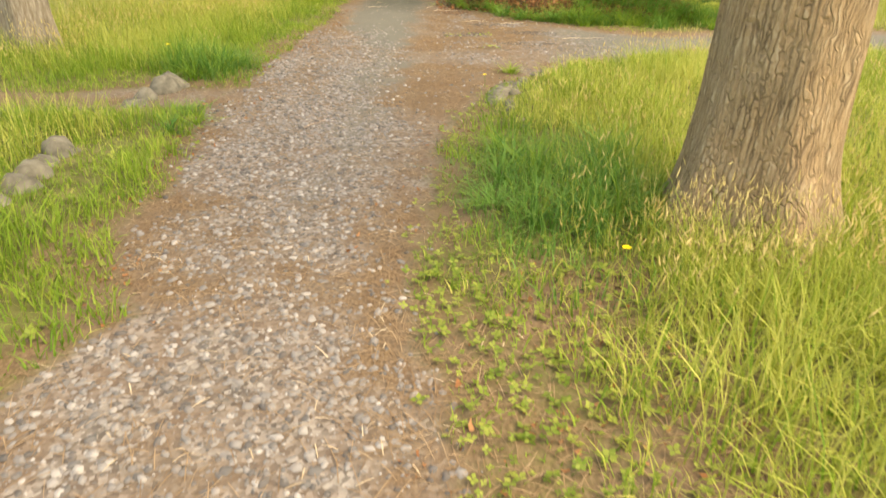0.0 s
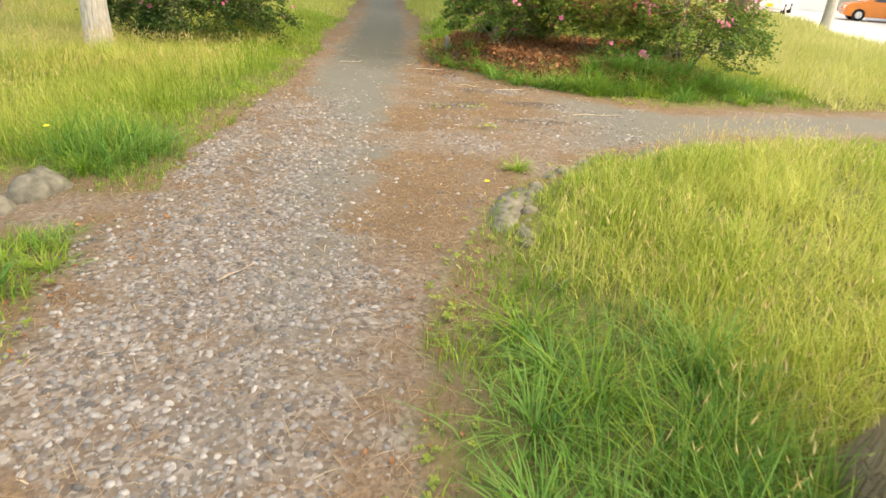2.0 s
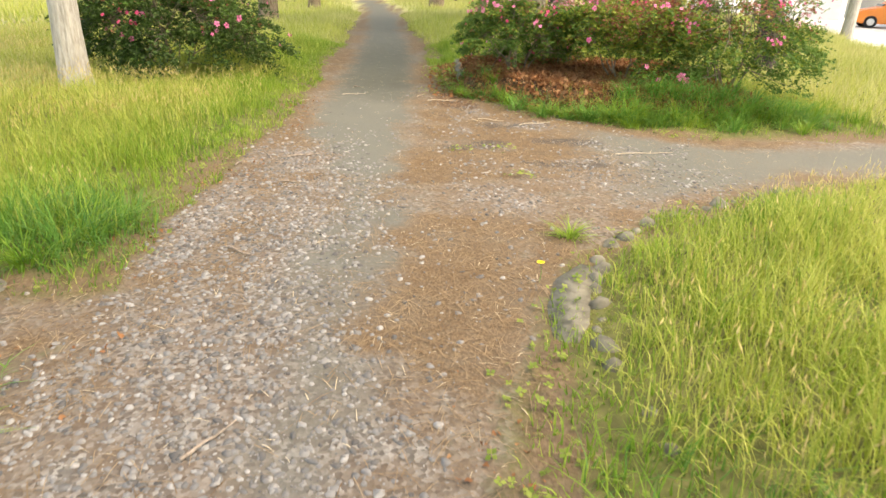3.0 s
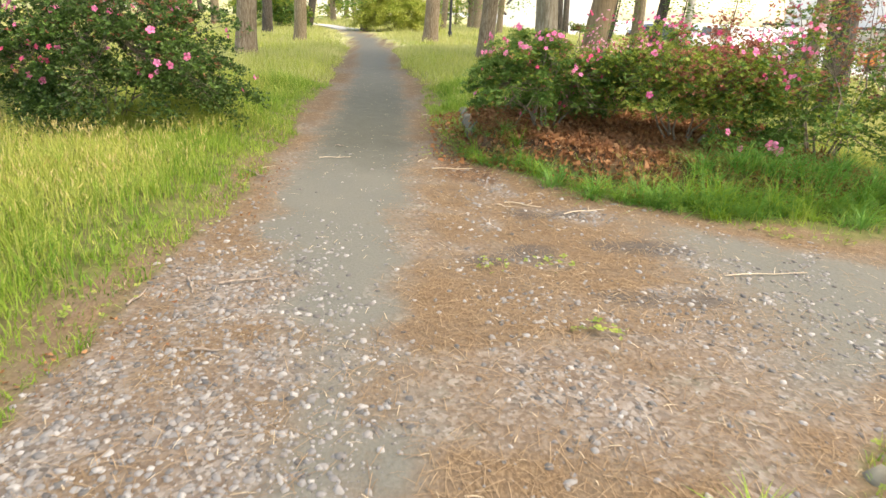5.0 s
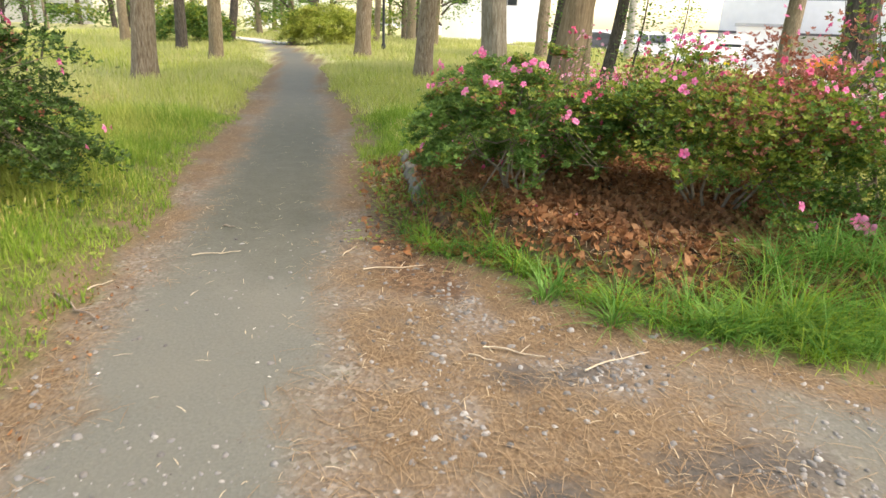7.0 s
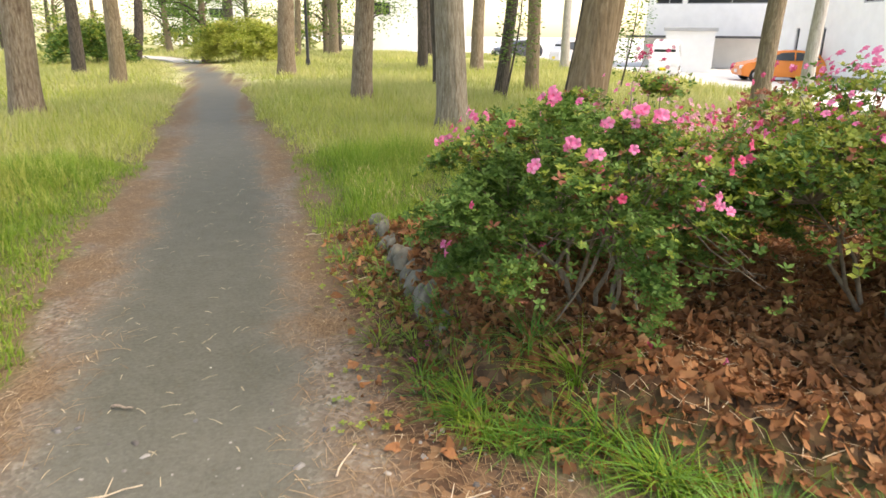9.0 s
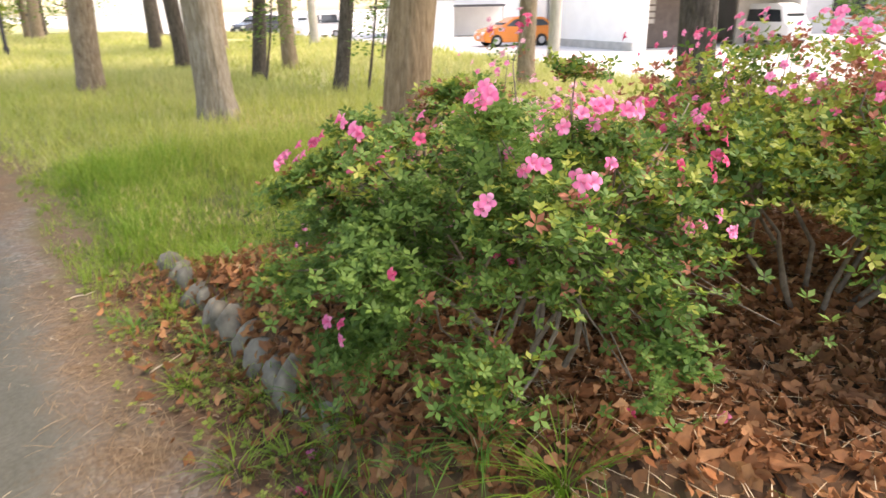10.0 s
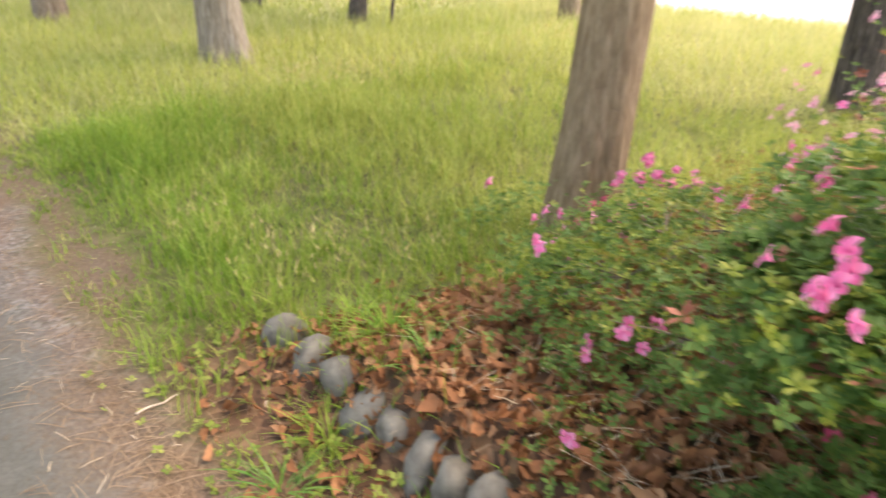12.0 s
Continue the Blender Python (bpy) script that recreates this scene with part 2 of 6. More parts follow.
def ground_material():
    s = Shade("ground_soil_and_gravel", 0.95, spec=0.2)
    soil = s.ramp(s.noise(9, 5), (0.3, (0.07, 0.07, 0.03)), (0.55, (0.12, 0.13, 0.045)), (0.75, (0.19, 0.17, 0.08)))
    # far meadow ground, lightened and greyed in its colour to stand in for haze
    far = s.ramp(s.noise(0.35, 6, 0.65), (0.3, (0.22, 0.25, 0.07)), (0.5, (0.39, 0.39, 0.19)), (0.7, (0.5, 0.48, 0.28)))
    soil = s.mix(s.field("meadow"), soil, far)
    stones = s.cells(48, "Color")
    bw = s.t.nodes.new("ShaderNodeRGBToBW")
    s.link(stones, bw.inputs[0])
    grey = s.ramp(bw.outputs[0], (0.15, (0.085, 0.078, 0.072)), (0.5, (0.175, 0.16, 0.146)), (0.85, (0.3, 0.287, 0.268)))
    grey = s.mix(s.ramp(s.noise(5, 6, 0.7), (0.36, 0.0), (0.64, 0.65)), grey, (0.155, 0.105, 0.072))
    fine = s.ramp(s.noise(60, 6, 0.75), (0.3, (0.1, 0.104, 0.094)), (0.7, (0.155, 0.16, 0.144)))
    fine = s.mix(s.ramp(s.noise(1.6, 4), (0.35, 0.0), (0.7, 0.4)), fine, (0.16, 0.155, 0.133))
    needle = s.ramp(s.noise(70, 5, 0.7, s.coords(stretch=(1, 0.5, 1))), (0.3, (0.075, 0.05, 0.031)), (0.5, (0.15, 0.102, 0.063)), (0.72, (0.27, 0.2, 0.128)))
    needle = s.mix(s.ramp(s.noise(2.2, 6, 0.75), (0.44, 0.0), (0.7, 0.7)), needle, (0.14, 0.115, 0.09))
    litter = s.ramp(s.cells(22, "Color"), (0.2, (0.06, 0.036, 0.023)), (0.6, (0.125, 0.072, 0.042)), (0.9, (0.21, 0.125, 0.07)))
    blur = s.mix(0.5, s.ramp(s.noise(5, 5, 0.75), (0.3, 0.0), (0.7, 1.0)), s.ramp(s.noise(38, 4, 0.7), (0.3, 0.0), (0.7, 1.0)))

    def edged(name):
        return s.ramp(s.math("ADD", s.math("MULTIPLY", s.field(name), 0.75), s.math("MULTIPLY", blur, 0.5)), (0.36, 0.0), (0.88, 1.0))
    c = s.mix(edged("gravel"), soil, grey)
    c = s.mix(edged("fines"), c, fine)
    c = s.mix(edged("dark_grit"), c, s.ramp(s.noise(45, 6, 0.75), (0.3, (0.062, 0.066, 0.055)), (0.7, (0.104, 0.109, 0.092))))
    c = s.mix(edged("needles"), c, needle)
    c = s.mix(edged("soot"), c, s.ramp(s.noise(30, 5, 0.7), (0.3, (0.045, 0.042, 0.04)), (0.7, (0.11, 0.1, 0.092))))
    c = s.mix(edged("litter"), c, litter)
    paved = s.ramp(s.noise(1.2, 6, 0.7), (0.3, (0.5, 0.5, 0.49)), (0.7, (0.62, 0.61, 0.59)))
    c = s.mix(s.field("paved"), c, paved)
    s.colour(c)
    s.bump(s.mix(0.5, s.cells(48), s.noise(120, 4, 0.7)), 0.5, 0.012)
    return s.mat


def bark_material(name, dark, mid, light, groove=1.0):
    s = Shade(name, 0.92, spec=0.2)
    v = s.coords(True, (1, 1, 0.13))
    ridges = s.noise(34, 6, 0.68, v)
    plates = s.cells(15, "Distance", "DISTANCE_TO_EDGE", s.coords(True, (1, 1, 0.17)))
    c = s.ramp(ridges, (0.32, dark), (0.5, mid), (0.68, light))
    c = s.mix(s.ramp(plates, (0.0, 0.4 * groove), (0.1, 0.0)), c, dark)
    c = s.mix(s.ramp(s.noise(1.8, 5, 0.7, s.coords(True)), (0.5, 0.0), (0.75, 0.45)), c, light)
    cracks = s.noise(60, 4, 0.7, s.coords(True, (1, 1, 0.3)))
    c = s.mix(s.ramp(cracks, (0.34, 0.75 * groove), (0.42, 0.0)), c, tuple(0.55 * q for q in dark))
    s.colour(c)
    s.bump(s.mix(0.5, s.mix(0.4, ridges, cracks), s.ramp(plates, (0.0, 0.0), (0.2, 1.0))), 0.8 * groove, 0.03)
    return s.mat


def leaf_material(name, low, mid, high, amount=0.35, patch=1.2, rough=0.45):
    s = Shade(name, rough, spec=0.22)
    a = s.ramp(s.isle, (0.0, low), (0.5, mid), (1.0, high))
    b = s.ramp(s.noise(patch, 3), (0.35, low), (0.65, high))
    return s.leafy(s.mix(0.4, a, b), amount).mat


M_GROUND = ground_material()
M_BARK = bark_material("bark_grey_brown", (0.14, 0.105, 0.075), (0.24, 0.188, 0.132), (0.37, 0.305, 0.22))


def furrow_material():
    """Warm brown bark with short broken furrows and pale ridges."""
    s = Shade("bark_furrowed_brown", 0.93, spec=0.2)
    wob = s.noise(5, 3, 0.6, s.coords(True))
    v = s.t.nodes.new("ShaderNodeVectorMath")
    v.operation = "ADD"
    sep = s.t.nodes.new("ShaderNodeCombineXYZ")
    s.link(s.math("MULTIPLY", wob, 0.12), sep.inputs[0])
    s.link(s.math("MULTIPLY", wob, 0.09), sep.inputs[1])
    s.link(s.coords(True, (1, 1, 0.055)), v.inputs[0])
    s.link(sep.outputs[0], v.inputs[1])
    ridge = s.cells(38, "Distance", "DISTANCE_TO_EDGE", v.outputs[0])
    fine = s.noise(70, 5, 0.7, s.coords(True, (1, 1, 0.25)))
    base = s.ramp(fine, (0.3, (0.2, 0.138, 0.08)), (0.5, (0.3, 0.212, 0.128)), (0.72, (0.4, 0.3, 0.19)))
    c = s.mix(s.ramp(s.noise(2.2, 5, 0.7, s.coords(True)), (0.42, 0.0), (0.7, 0.5)), base, (0.3, 0.25, 0.18))
    gap = s.math("MULTIPLY", s.ramp(ridge, (0.0, 0.85), (0.12, 0.0)), s.ramp(s.noise(9, 4, 0.7, s.coords(True, (1, 1, 0.6))), (0.42, 0.0), (0.6, 1.0)))
    c = s.mix(gap, c, (0.085, 0.058, 0.036))
    pale = s.math("MULTIPLY", s.ramp(ridge, (0.12, 0.0), (0.25, 0.8)), s.ramp(s.noise(14, 4, 0.7, s.coords(True, (1, 1, 0.4))), (0.54, 0.0), (0.66, 1.0)))
    c = s.mix(pale, c, (0.46, 0.38, 0.27))
    s.colour(c)
    s.bump(s.mix(0.35, s.ramp(ridge, (0.0, 0.0), (0.2, 1.0)), fine), 0.7, 0.02)
    return s.mat


M_BARK_FURROW = furrow_material()
M_BARK_BROWN = bark_material("bark_dull_brown", (0.13, 0.092, 0.054), (0.215, 0.155, 0.093), (0.3, 0.23, 0.15), 0.5)
M_BARK_RED = bark_material("bark_reddish", (0.10, 0.065, 0.045), (0.23, 0.18, 0.134), (0.36, 0.305, 0.24), 0.8)
M_BARK_DARK = bark_material("bark_dark", (0.035, 0.03, 0.027), (0.09, 0.075, 0.065), (0.17, 0.15, 0.13))
M_BARK_MID = bark_material("bark_pale_brown", (0.13, 0.105, 0.075), (0.235, 0.2, 0.155), (0.37, 0.335, 0.285), 0.5)
M_BARK_PALE = bark_material("bark_pale_smooth", (0.27, 0.25, 0.22), (0.40, 0.38, 0.35), (0.52, 0.50, 0.47), 0.35)
M_GRASS = leaf_material("grass_blades", (0.17, 0.27, 0.03), (0.39, 0.46, 0.085), (0.62, 0.6, 0.2), 0.4, 0.55, 0.5)
M_GRASS_LOW = leaf_material("grass_green_blades", (0.065, 0.185, 0.018), (0.17, 0.34, 0.04), (0.37, 0.48, 0.085), 0.4, 0.8, 0.5)
# dry far grass, its colour made paler to include distance haze
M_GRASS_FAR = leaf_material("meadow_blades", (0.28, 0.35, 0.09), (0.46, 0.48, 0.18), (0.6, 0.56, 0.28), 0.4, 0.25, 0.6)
M_SEED = leaf_material("seed_heads", (0.42, 0.33, 0.11), (0.54, 0.44, 0.18), (0.64, 0.55, 0.28), 0.3, 1.0, 0.7)
M_TUFT = leaf_material("tuft_blades", (0.045, 0.16, 0.03), (0.1, 0.27, 0.05), (0.22, 0.4, 0.09), 0.3, 2.0, 0.4)
M_LEAF = leaf_material("azalea_leaves", (0.035, 0.1, 0.024), (0.085, 0.19, 0.04), (0.18, 0.29, 0.072), 0.35, 1.6, 0.55)
M_LEAF_RUST = leaf_material("faded_blossom_leaves", (0.2, 0.065, 0.04), (0.33, 0.12, 0.08), (0.45, 0.2, 0.14), 0.35, 2.0, 0.6)
M_LEAF_DARK = leaf_material("azalea_dark_leaves", (0.02, 0.052, 0.016), (0.045, 0.1, 0.026), (0.095, 0.16, 0.042), 0.3, 1.6, 0.4)
M_LEAF_YELLOW = leaf_material("azalea_young_leaves", (0.12, 0.2, 0.025), (0.24, 0.31, 0.05), (0.36, 0.38, 0.09), 0.35, 1.6, 0.42)
M_CROWN = leaf_material("tree_leaves", (0.06, 0.15, 0.03), (0.11, 0.23, 0.045), (0.2, 0.32, 0.07), 0.4, 0.5, 0.5)
M_PINK = leaf_material("pink_petals", (0.8, 0.12, 0.32), (0.86, 0.2, 0.45), (0.88, 0.36, 0.58), 0.35, 4, 0.5)
M_PALE = leaf_material("pale_pink_petals", (0.75, 0.3, 0.42), (0.8, 0.42, 0.52), (0.85, 0.55, 0.62), 0.4, 4, 0.5)
M_RED = leaf_material("red_petals", (0.6, 0.045, 0.13), (0.74, 0.085, 0.22), (0.8, 0.18, 0.34), 0.35, 4, 0.5)
M_TWIG = plain("twig_bark", (0.18, 0.15, 0.12), 0.9, 0, 0.35, 30, 0.3)
M_STONE = plain("kerb_stone", (0.155, 0.148, 0.12), 0.9, 0, 0.45, 14, 0.5)
M_CEMENT = plain("white_render", (0.86, 0.855, 0.84), 0.8, 0, 0.04, 1.5, 0.2)
M_CONCRETE = plain("concrete", (0.45, 0.44, 0.42), 0.85, 0, 0.15, 3.0, 0.3)
M_DARK = plain("dark_metal", (0.03, 0.03, 0.032), 0.5, 0.3, 0.2, 8)


def gravel_material():
    s = Shade("gravel_stones", 0.85, spec=0.3)
    s.colour(s.mix(s.ramp(s.noise(40, 3), (0.35, 0.0), (0.7, 0.25)), s.ramp(s.isle, (0.0, (0.075, 0.078, 0.082)), (0.4, (0.165, 0.168, 0.172)), (0.8, (0.235, 0.236, 0.236)), (1.0, (0.34, 0.34, 0.335))), (0.2, 0.15, 0.11)))
    return s.mat


def dry_leaf_material():
    s = Shade("dry_brown_leaves", 0.75, spec=0.25)
    a = s.ramp(s.isle, (0.0, (0.1, 0.034, 0.016)), (0.35, (0.2, 0.072, 0.029)), (0.7, (0.35, 0.148, 0.062)), (1.0, (0.54, 0.33, 0.175)))
    b = s.ramp(s.each, (0.0, (0.13, 0.045, 0.02)), (0.5, (0.27, 0.106, 0.043)), (1.0, (0.5, 0.28, 0.14)))
    c = s.mix(0.5, a, b)
    c = s.mix(s.ramp(s.noise(45, 4), (0.4, 0.0), (0.7, 0.45)), c, (0.12, 0.06, 0.035))
    return s.leafy(c, 0.15).mat


M_GRAVEL = gravel_material()
M_DRY = dry_leaf_material()
M_NEEDLE = leaf_material("pine_needles", (0.14, 0.08, 0.042), (0.26, 0.175, 0.102), (0.42, 0.315, 0.205), 0.1, 3, 0.7)
M_STRAW = leaf_material("dry_straw", (0.4, 0.31, 0.2), (0.52, 0.43, 0.3), (0.62, 0.54, 0.4), 0.1, 3, 0.7)
M_CLOVER = leaf_material("small_weeds", (0.09, 0.18, 0.025), (0.19, 0.28, 0.045), (0.36, 0.41, 0.1), 0.35, 2, 0.5)
M_YELLOW = plain("yellow_petals", (0.8, 0.62, 0.03), 0.5)
M_STRAW_PLAIN = plain("pale_dead_stick", (0.5, 0.42, 0.32), 0.9, 0, 0.25, 40, 0.3)
M_STICK = plain("dead_stick", (0.27, 0.22, 0.18), 0.9, 0, 0.4, 40, 0.4)
M_WHITE_BIT = plain("pale_chip", (0.62, 0.6, 0.55), 0.8, 0, 0.2, 60)


def zones(x, y):
    """Shares of gravel, fine grit, needles on the bare ways, at arrays of places."""
    inn = inside_path(x, y)
    on = step01(-0.12, 0.12, inn)
    xl = np.interp(y, LEFT_Y, LEFT_X)
    fl = np.interp(y, [0, 4, 7, 9, 10, 11, 13.5, 17, 24, 40, 54, 110], [-1.0, -1.0, -1.05, -1.3, -1.6, -1.62, -1.7, -1.76, -2.05, -3.4, -6.0, -58])
    fr = np.interp(y, [0, 4, 9, 16, 19.3, 24, 31, 40, 54, 110], [-0.55, -0.45, -0.33, -0.36, -0.55, -0.95, -1.4, -2.3, -4.5, -57])
    strip = step01(-0.2, 0.4, np.minimum(x - fl, fr - x) + np.interp(y, [9, 12], [1, 0.4]) * (0.17 * vnoise(x, y, 2.4, 11) + 0.15 * vnoise(x, y, 0.9, 17) + 0.12 * vnoise(x, y, 6.5, 57))) * np.interp(y, [2, 4, 6.5, 9], [0.0, 0.45, 0.75, 1])
    side = step01(0.0, 0.6, np.minimum(y - np.interp(x, LOW_X, LOW_Y), np.interp(x, UP_X, UP_Y) - y) + 0.15 * vnoise(x, y, 1.1, 15)) * step01(0.7, 2.0, x)
    fines = np.maximum(strip, side * 0.9) * on
    mottle = vnoise(x, y, 1.7, 51) + 0.5 * vnoise(x, y, 4.3, 52)
    stony = np.interp(y, [0, 7.5, 9.0, 10.4], [1, 1, 0.7, 0])
    gravel = step01(-0.25, 0.4, np.minimum(x - xl, np.interp(y, [0, 3, 5, 7, 9], [-0.15, -0.2, -0.35, -0.6, -0.8]) - x) + 0.28 * vnoise(x, y, 1.2, 12) + 0.2 * vnoise(x, y, 3.1, 18) + 0.12 * vnoise(x, y, 8.0, 55)) * stony
    wander = 0.6 * vnoise(x, y, 1.3, 16)
    patch = step01(1.2, 0.2, np.hypot((x - 1.3) / 1.2, (y - 8.5) / 0.8) + wander) * 0.45
    patch = np.maximum(patch, 0.5 * step01(0.25, 0.6, mottle) * step01(-0.2, 0.3, x) * step01(7.2, 8.0, y))
    gravel = np.maximum(gravel, patch)
    needles = np.clip(1 - np.maximum(gravel * (0.8 - 0.4 * vnoise(x, y, 2.1, 13) + 0.35 * vnoise(x, y, 6.0, 54)), fines), 0, 1) * on * (1 - 0.6 * step01(0.0, 0.5, vnoise(x, y, 1.0, 20) + 0.4 * vnoise(x, y, 3.2, 21))) * (1 - 0.45 * step01(0.1, 0.5, mottle) * step01(0.0, 0.5, x))
    return inn, on, np.clip(gravel * on, 0, 1), fines, needles


# ---- ground: one sheet to the horizon ----
def ground():
    def lines(a, b, step, far):
        mid = np.arange(a, b + 1e-6, step)
        grow = np.cumsum(step * 1.22 ** np.arange(1, 60))
        grow = grow[grow < far]
        return np.concatenate([a - grow[::-1], mid, b + grow])
    xs, ys = lines(-4.5, 5.5, 0.07, 900), lines(-0.5, 19.0, 0.07, 900)
    x, y = np.meshgrid(xs, ys, indexing="ij")
    nx, ny = x.shape
    near = 1 - step01(60, 160, np.hypot(x, y - 20))
    z = height(x, y) * near
    i, j = np.meshgrid(np.arange(nx - 1), np.arange(ny - 1), indexing="ij")
    f = np.stack([i * ny + j, (i + 1) * ny + j, (i + 1) * ny + j + 1, i * ny + j + 1], -1).reshape(-1, 4)
    me = mesh_from("ground", np.stack([x, y, z], -1).reshape(-1, 3), f, M_GROUND, True)
    x, y = x.ravel(), y.ravel()
    inn, on, gravel, fines, needles = zones(x, y)
    verge = step01(-0.45, -0.1, inn + 0.2 * vnoise(x, y, 2.0, 56)) * (1 - on) * 0.85 * (1 - 0.7 * step01(-0.25, 0.0, x) * step01(0.6, 0.45, x) * step01(12.2, 12.6, y) * step01(17, 16, y))
    verge = np.maximum(verge, (0.6 + 0.4 * vnoise(x, y, 2.5, 19)) * step01(-0.1, 0.1, x) * step01(1.7, 1.1, x) * step01(3.2, 2.6, y) * step01(-1.5, 0.0, y))
    verge = np.maximum(verge, (0.2 + 0.5 * vnoise(x, y, 2.6, 53)) * step01(-0.4, -0.2, x) * step01(0.75, 0.4, x) * step01(12.0, 12.6, y) * step01(16.6, 15.6, y))
    ragged = 0.45 * vnoise(x, y, 2.6, 61) + 0.3 * vnoise(x, y, 7.0, 62)
    soot = np.zeros(len(x))
    for sx_, sy_, wx_, wy_ in ((0.42, 9.75, 0.28, 0.2), (0.62, 10.62, 0.32, 0.16), (1.15, 9.85, 0.5, 0.2), (0.05, 9.55, 0.18, 0.14), (1.0, 9.0, 0.5, 0.16), (0.25, 12.0, 0.16, 0.5)):
        soot = np.maximum(soot, 0.78 * step01(1.25, 0.35, np.hypot((x - sx_) / wx_, (y - sy_) / wy_) + ragged))
    # darker grit on the fine strip, from about y 11 to y 25
    dark_grit = 0.75 * fines * step01(10.6, 13.4, y + 0.5 * vnoise(x, y, 1.5, 63)) * step01(25, 16, y)
    for name, val in (("dark_grit", dark_grit), ("soot", soot), ("gravel", np.clip(gravel + on * 0.85, 0, 1)), ("fines", fines), ("needles", np.maximum(needles, verge)),
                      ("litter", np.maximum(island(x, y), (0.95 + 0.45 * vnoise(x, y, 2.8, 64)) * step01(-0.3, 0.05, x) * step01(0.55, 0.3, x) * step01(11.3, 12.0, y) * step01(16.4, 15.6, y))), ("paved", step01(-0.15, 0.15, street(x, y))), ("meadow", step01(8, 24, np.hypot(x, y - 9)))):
        me.attributes.new(name, "FLOAT", "POINT").data.foreach_set("value", val.astype(np.float32))
    return tagged(new("ground", me), "park ground with gravel path, needles and grassy soil", "ground", kind="structure")


ground()


# ---- trees ----
def trunk_mesh(name, diam, tall, lean, mat, seed, rings=26, sides=24, flare=0.45, bend=0.0):
    r = np.random.default_rng(seed)
    zs = np.concatenate([np.linspace(-0.15, 0.8, rings // 3), np.linspace(1.0, tall, rings - rings // 3)])
    ang = np.linspace(0, 2 * np.pi, sides, endpoint=False)
    z, a = np.meshgrid(zs, ang, indexing="ij")
    taper = (1 - 0.75 * np.clip(z / tall, 0, 1) ** 1.2) * (1 + flare * np.exp(-np.clip(z + 0.1, 0, 9) * 3.6))
    roots = 1 + 0.16 * np.exp(-np.clip(z, 0, 9) * 2.6) * np.sin(a * 5 + r.uniform(0, 6)) + 0.03 * np.sin(a * 3 + z * 0.6)
    ridge = 1 + 0.04 * vnoise(a * 6.0, z * 1.3, 1.0, seed) + 0.035 * vnoise(a * 8.0 + 0.8 * vnoise(a, z * 2, 1.0, 3), z * 2.2, 1.0, seed + 1)
    rad = diam / 2 * taper * roots * ridge
    cx = lean[0] * z + bend * np.sin(np.clip(z, 0, 9) * 0.9) + 0.03 * np.sin(z * 0.8 + seed)
    cy = lean[1] * z + 0.03 * np.cos(z * 0.7 + seed)
    v = np.stack([cx + rad * np.cos(a), cy + rad * np.sin(a), z], -1).reshape(-1, 3)
    i, j = np.meshgrid(np.arange(len(zs) - 1), np.arange(sides), indexing="ij")
    k = (j + 1) % sides
    f = np.stack([i * sides + j, i * sides + k, (i + 1) * sides + k, (i + 1) * sides + j], -1).reshape(-1, 4)
    return mesh_from(name, v, f, mat, True)


LEAF_V = [(0, 0, 0), (0.5, 0.45, 0.06), (0, 1, 0), (-0.5, 0.45, 0.06)]
LEAF_F = [(0, 1, 2, 3)]


def crown_mesh(seed, spread, low, high, clumps, leaves):
    """Limbs and many small sprays of leaves with gaps, for a tall tree: two materials."""
    r = np.random.default_rng(seed)
    limbs, centres = [], []
    for k in range(clumps):
        z = low + (high - low) * (k + r.uniform(0, 1)) / clumps
        reach = spread * (0.45 + 0.55 * math.sin(math.pi * (0.15 + 0.8 * (z - low) / (high - low)))) * r.uniform(0.35, 1)
        a = r.uniform(0, 2 * math.pi)
        tip = np.array([reach * math.cos(a), reach * math.sin(a), z])
        root = np.array([0, 0, z - reach * r.uniform(0.25, 0.6)])
        limbs.append(tube(np.stack([root, root * 0.5 + tip * 0.5 + [0, 0, 0.25], tip]), [0.09, 0.05, 0.015], 5))
        centres.append(tip)
        centres.append(root * 0.4 + tip * 0.6 + r.normal(0, 0.4, 3))
    lv, lf = join(limbs)
    c = np.array(centres)[r.integers(0, len(centres), leaves)]
    p = c + r.normal(0, 1, (leaves, 3)) * [0.75, 0.75, 0.4]
    t = turns(r.uniform(0, 6.28, leaves), r.uniform(-0.9, 0.9, leaves), r.uniform(-0.9, 0.9, leaves), np.stack([r.uniform(0.1, 0.19, leaves)] * 2 + [np.ones(leaves)], 1))
    v, f = scatter(LEAF_V, LEAF_F, p, t)
    return mesh_from("branchwork", lv, lf, M_BARK_DARK, True), mesh_from("crown", v, f, M_CROWN)


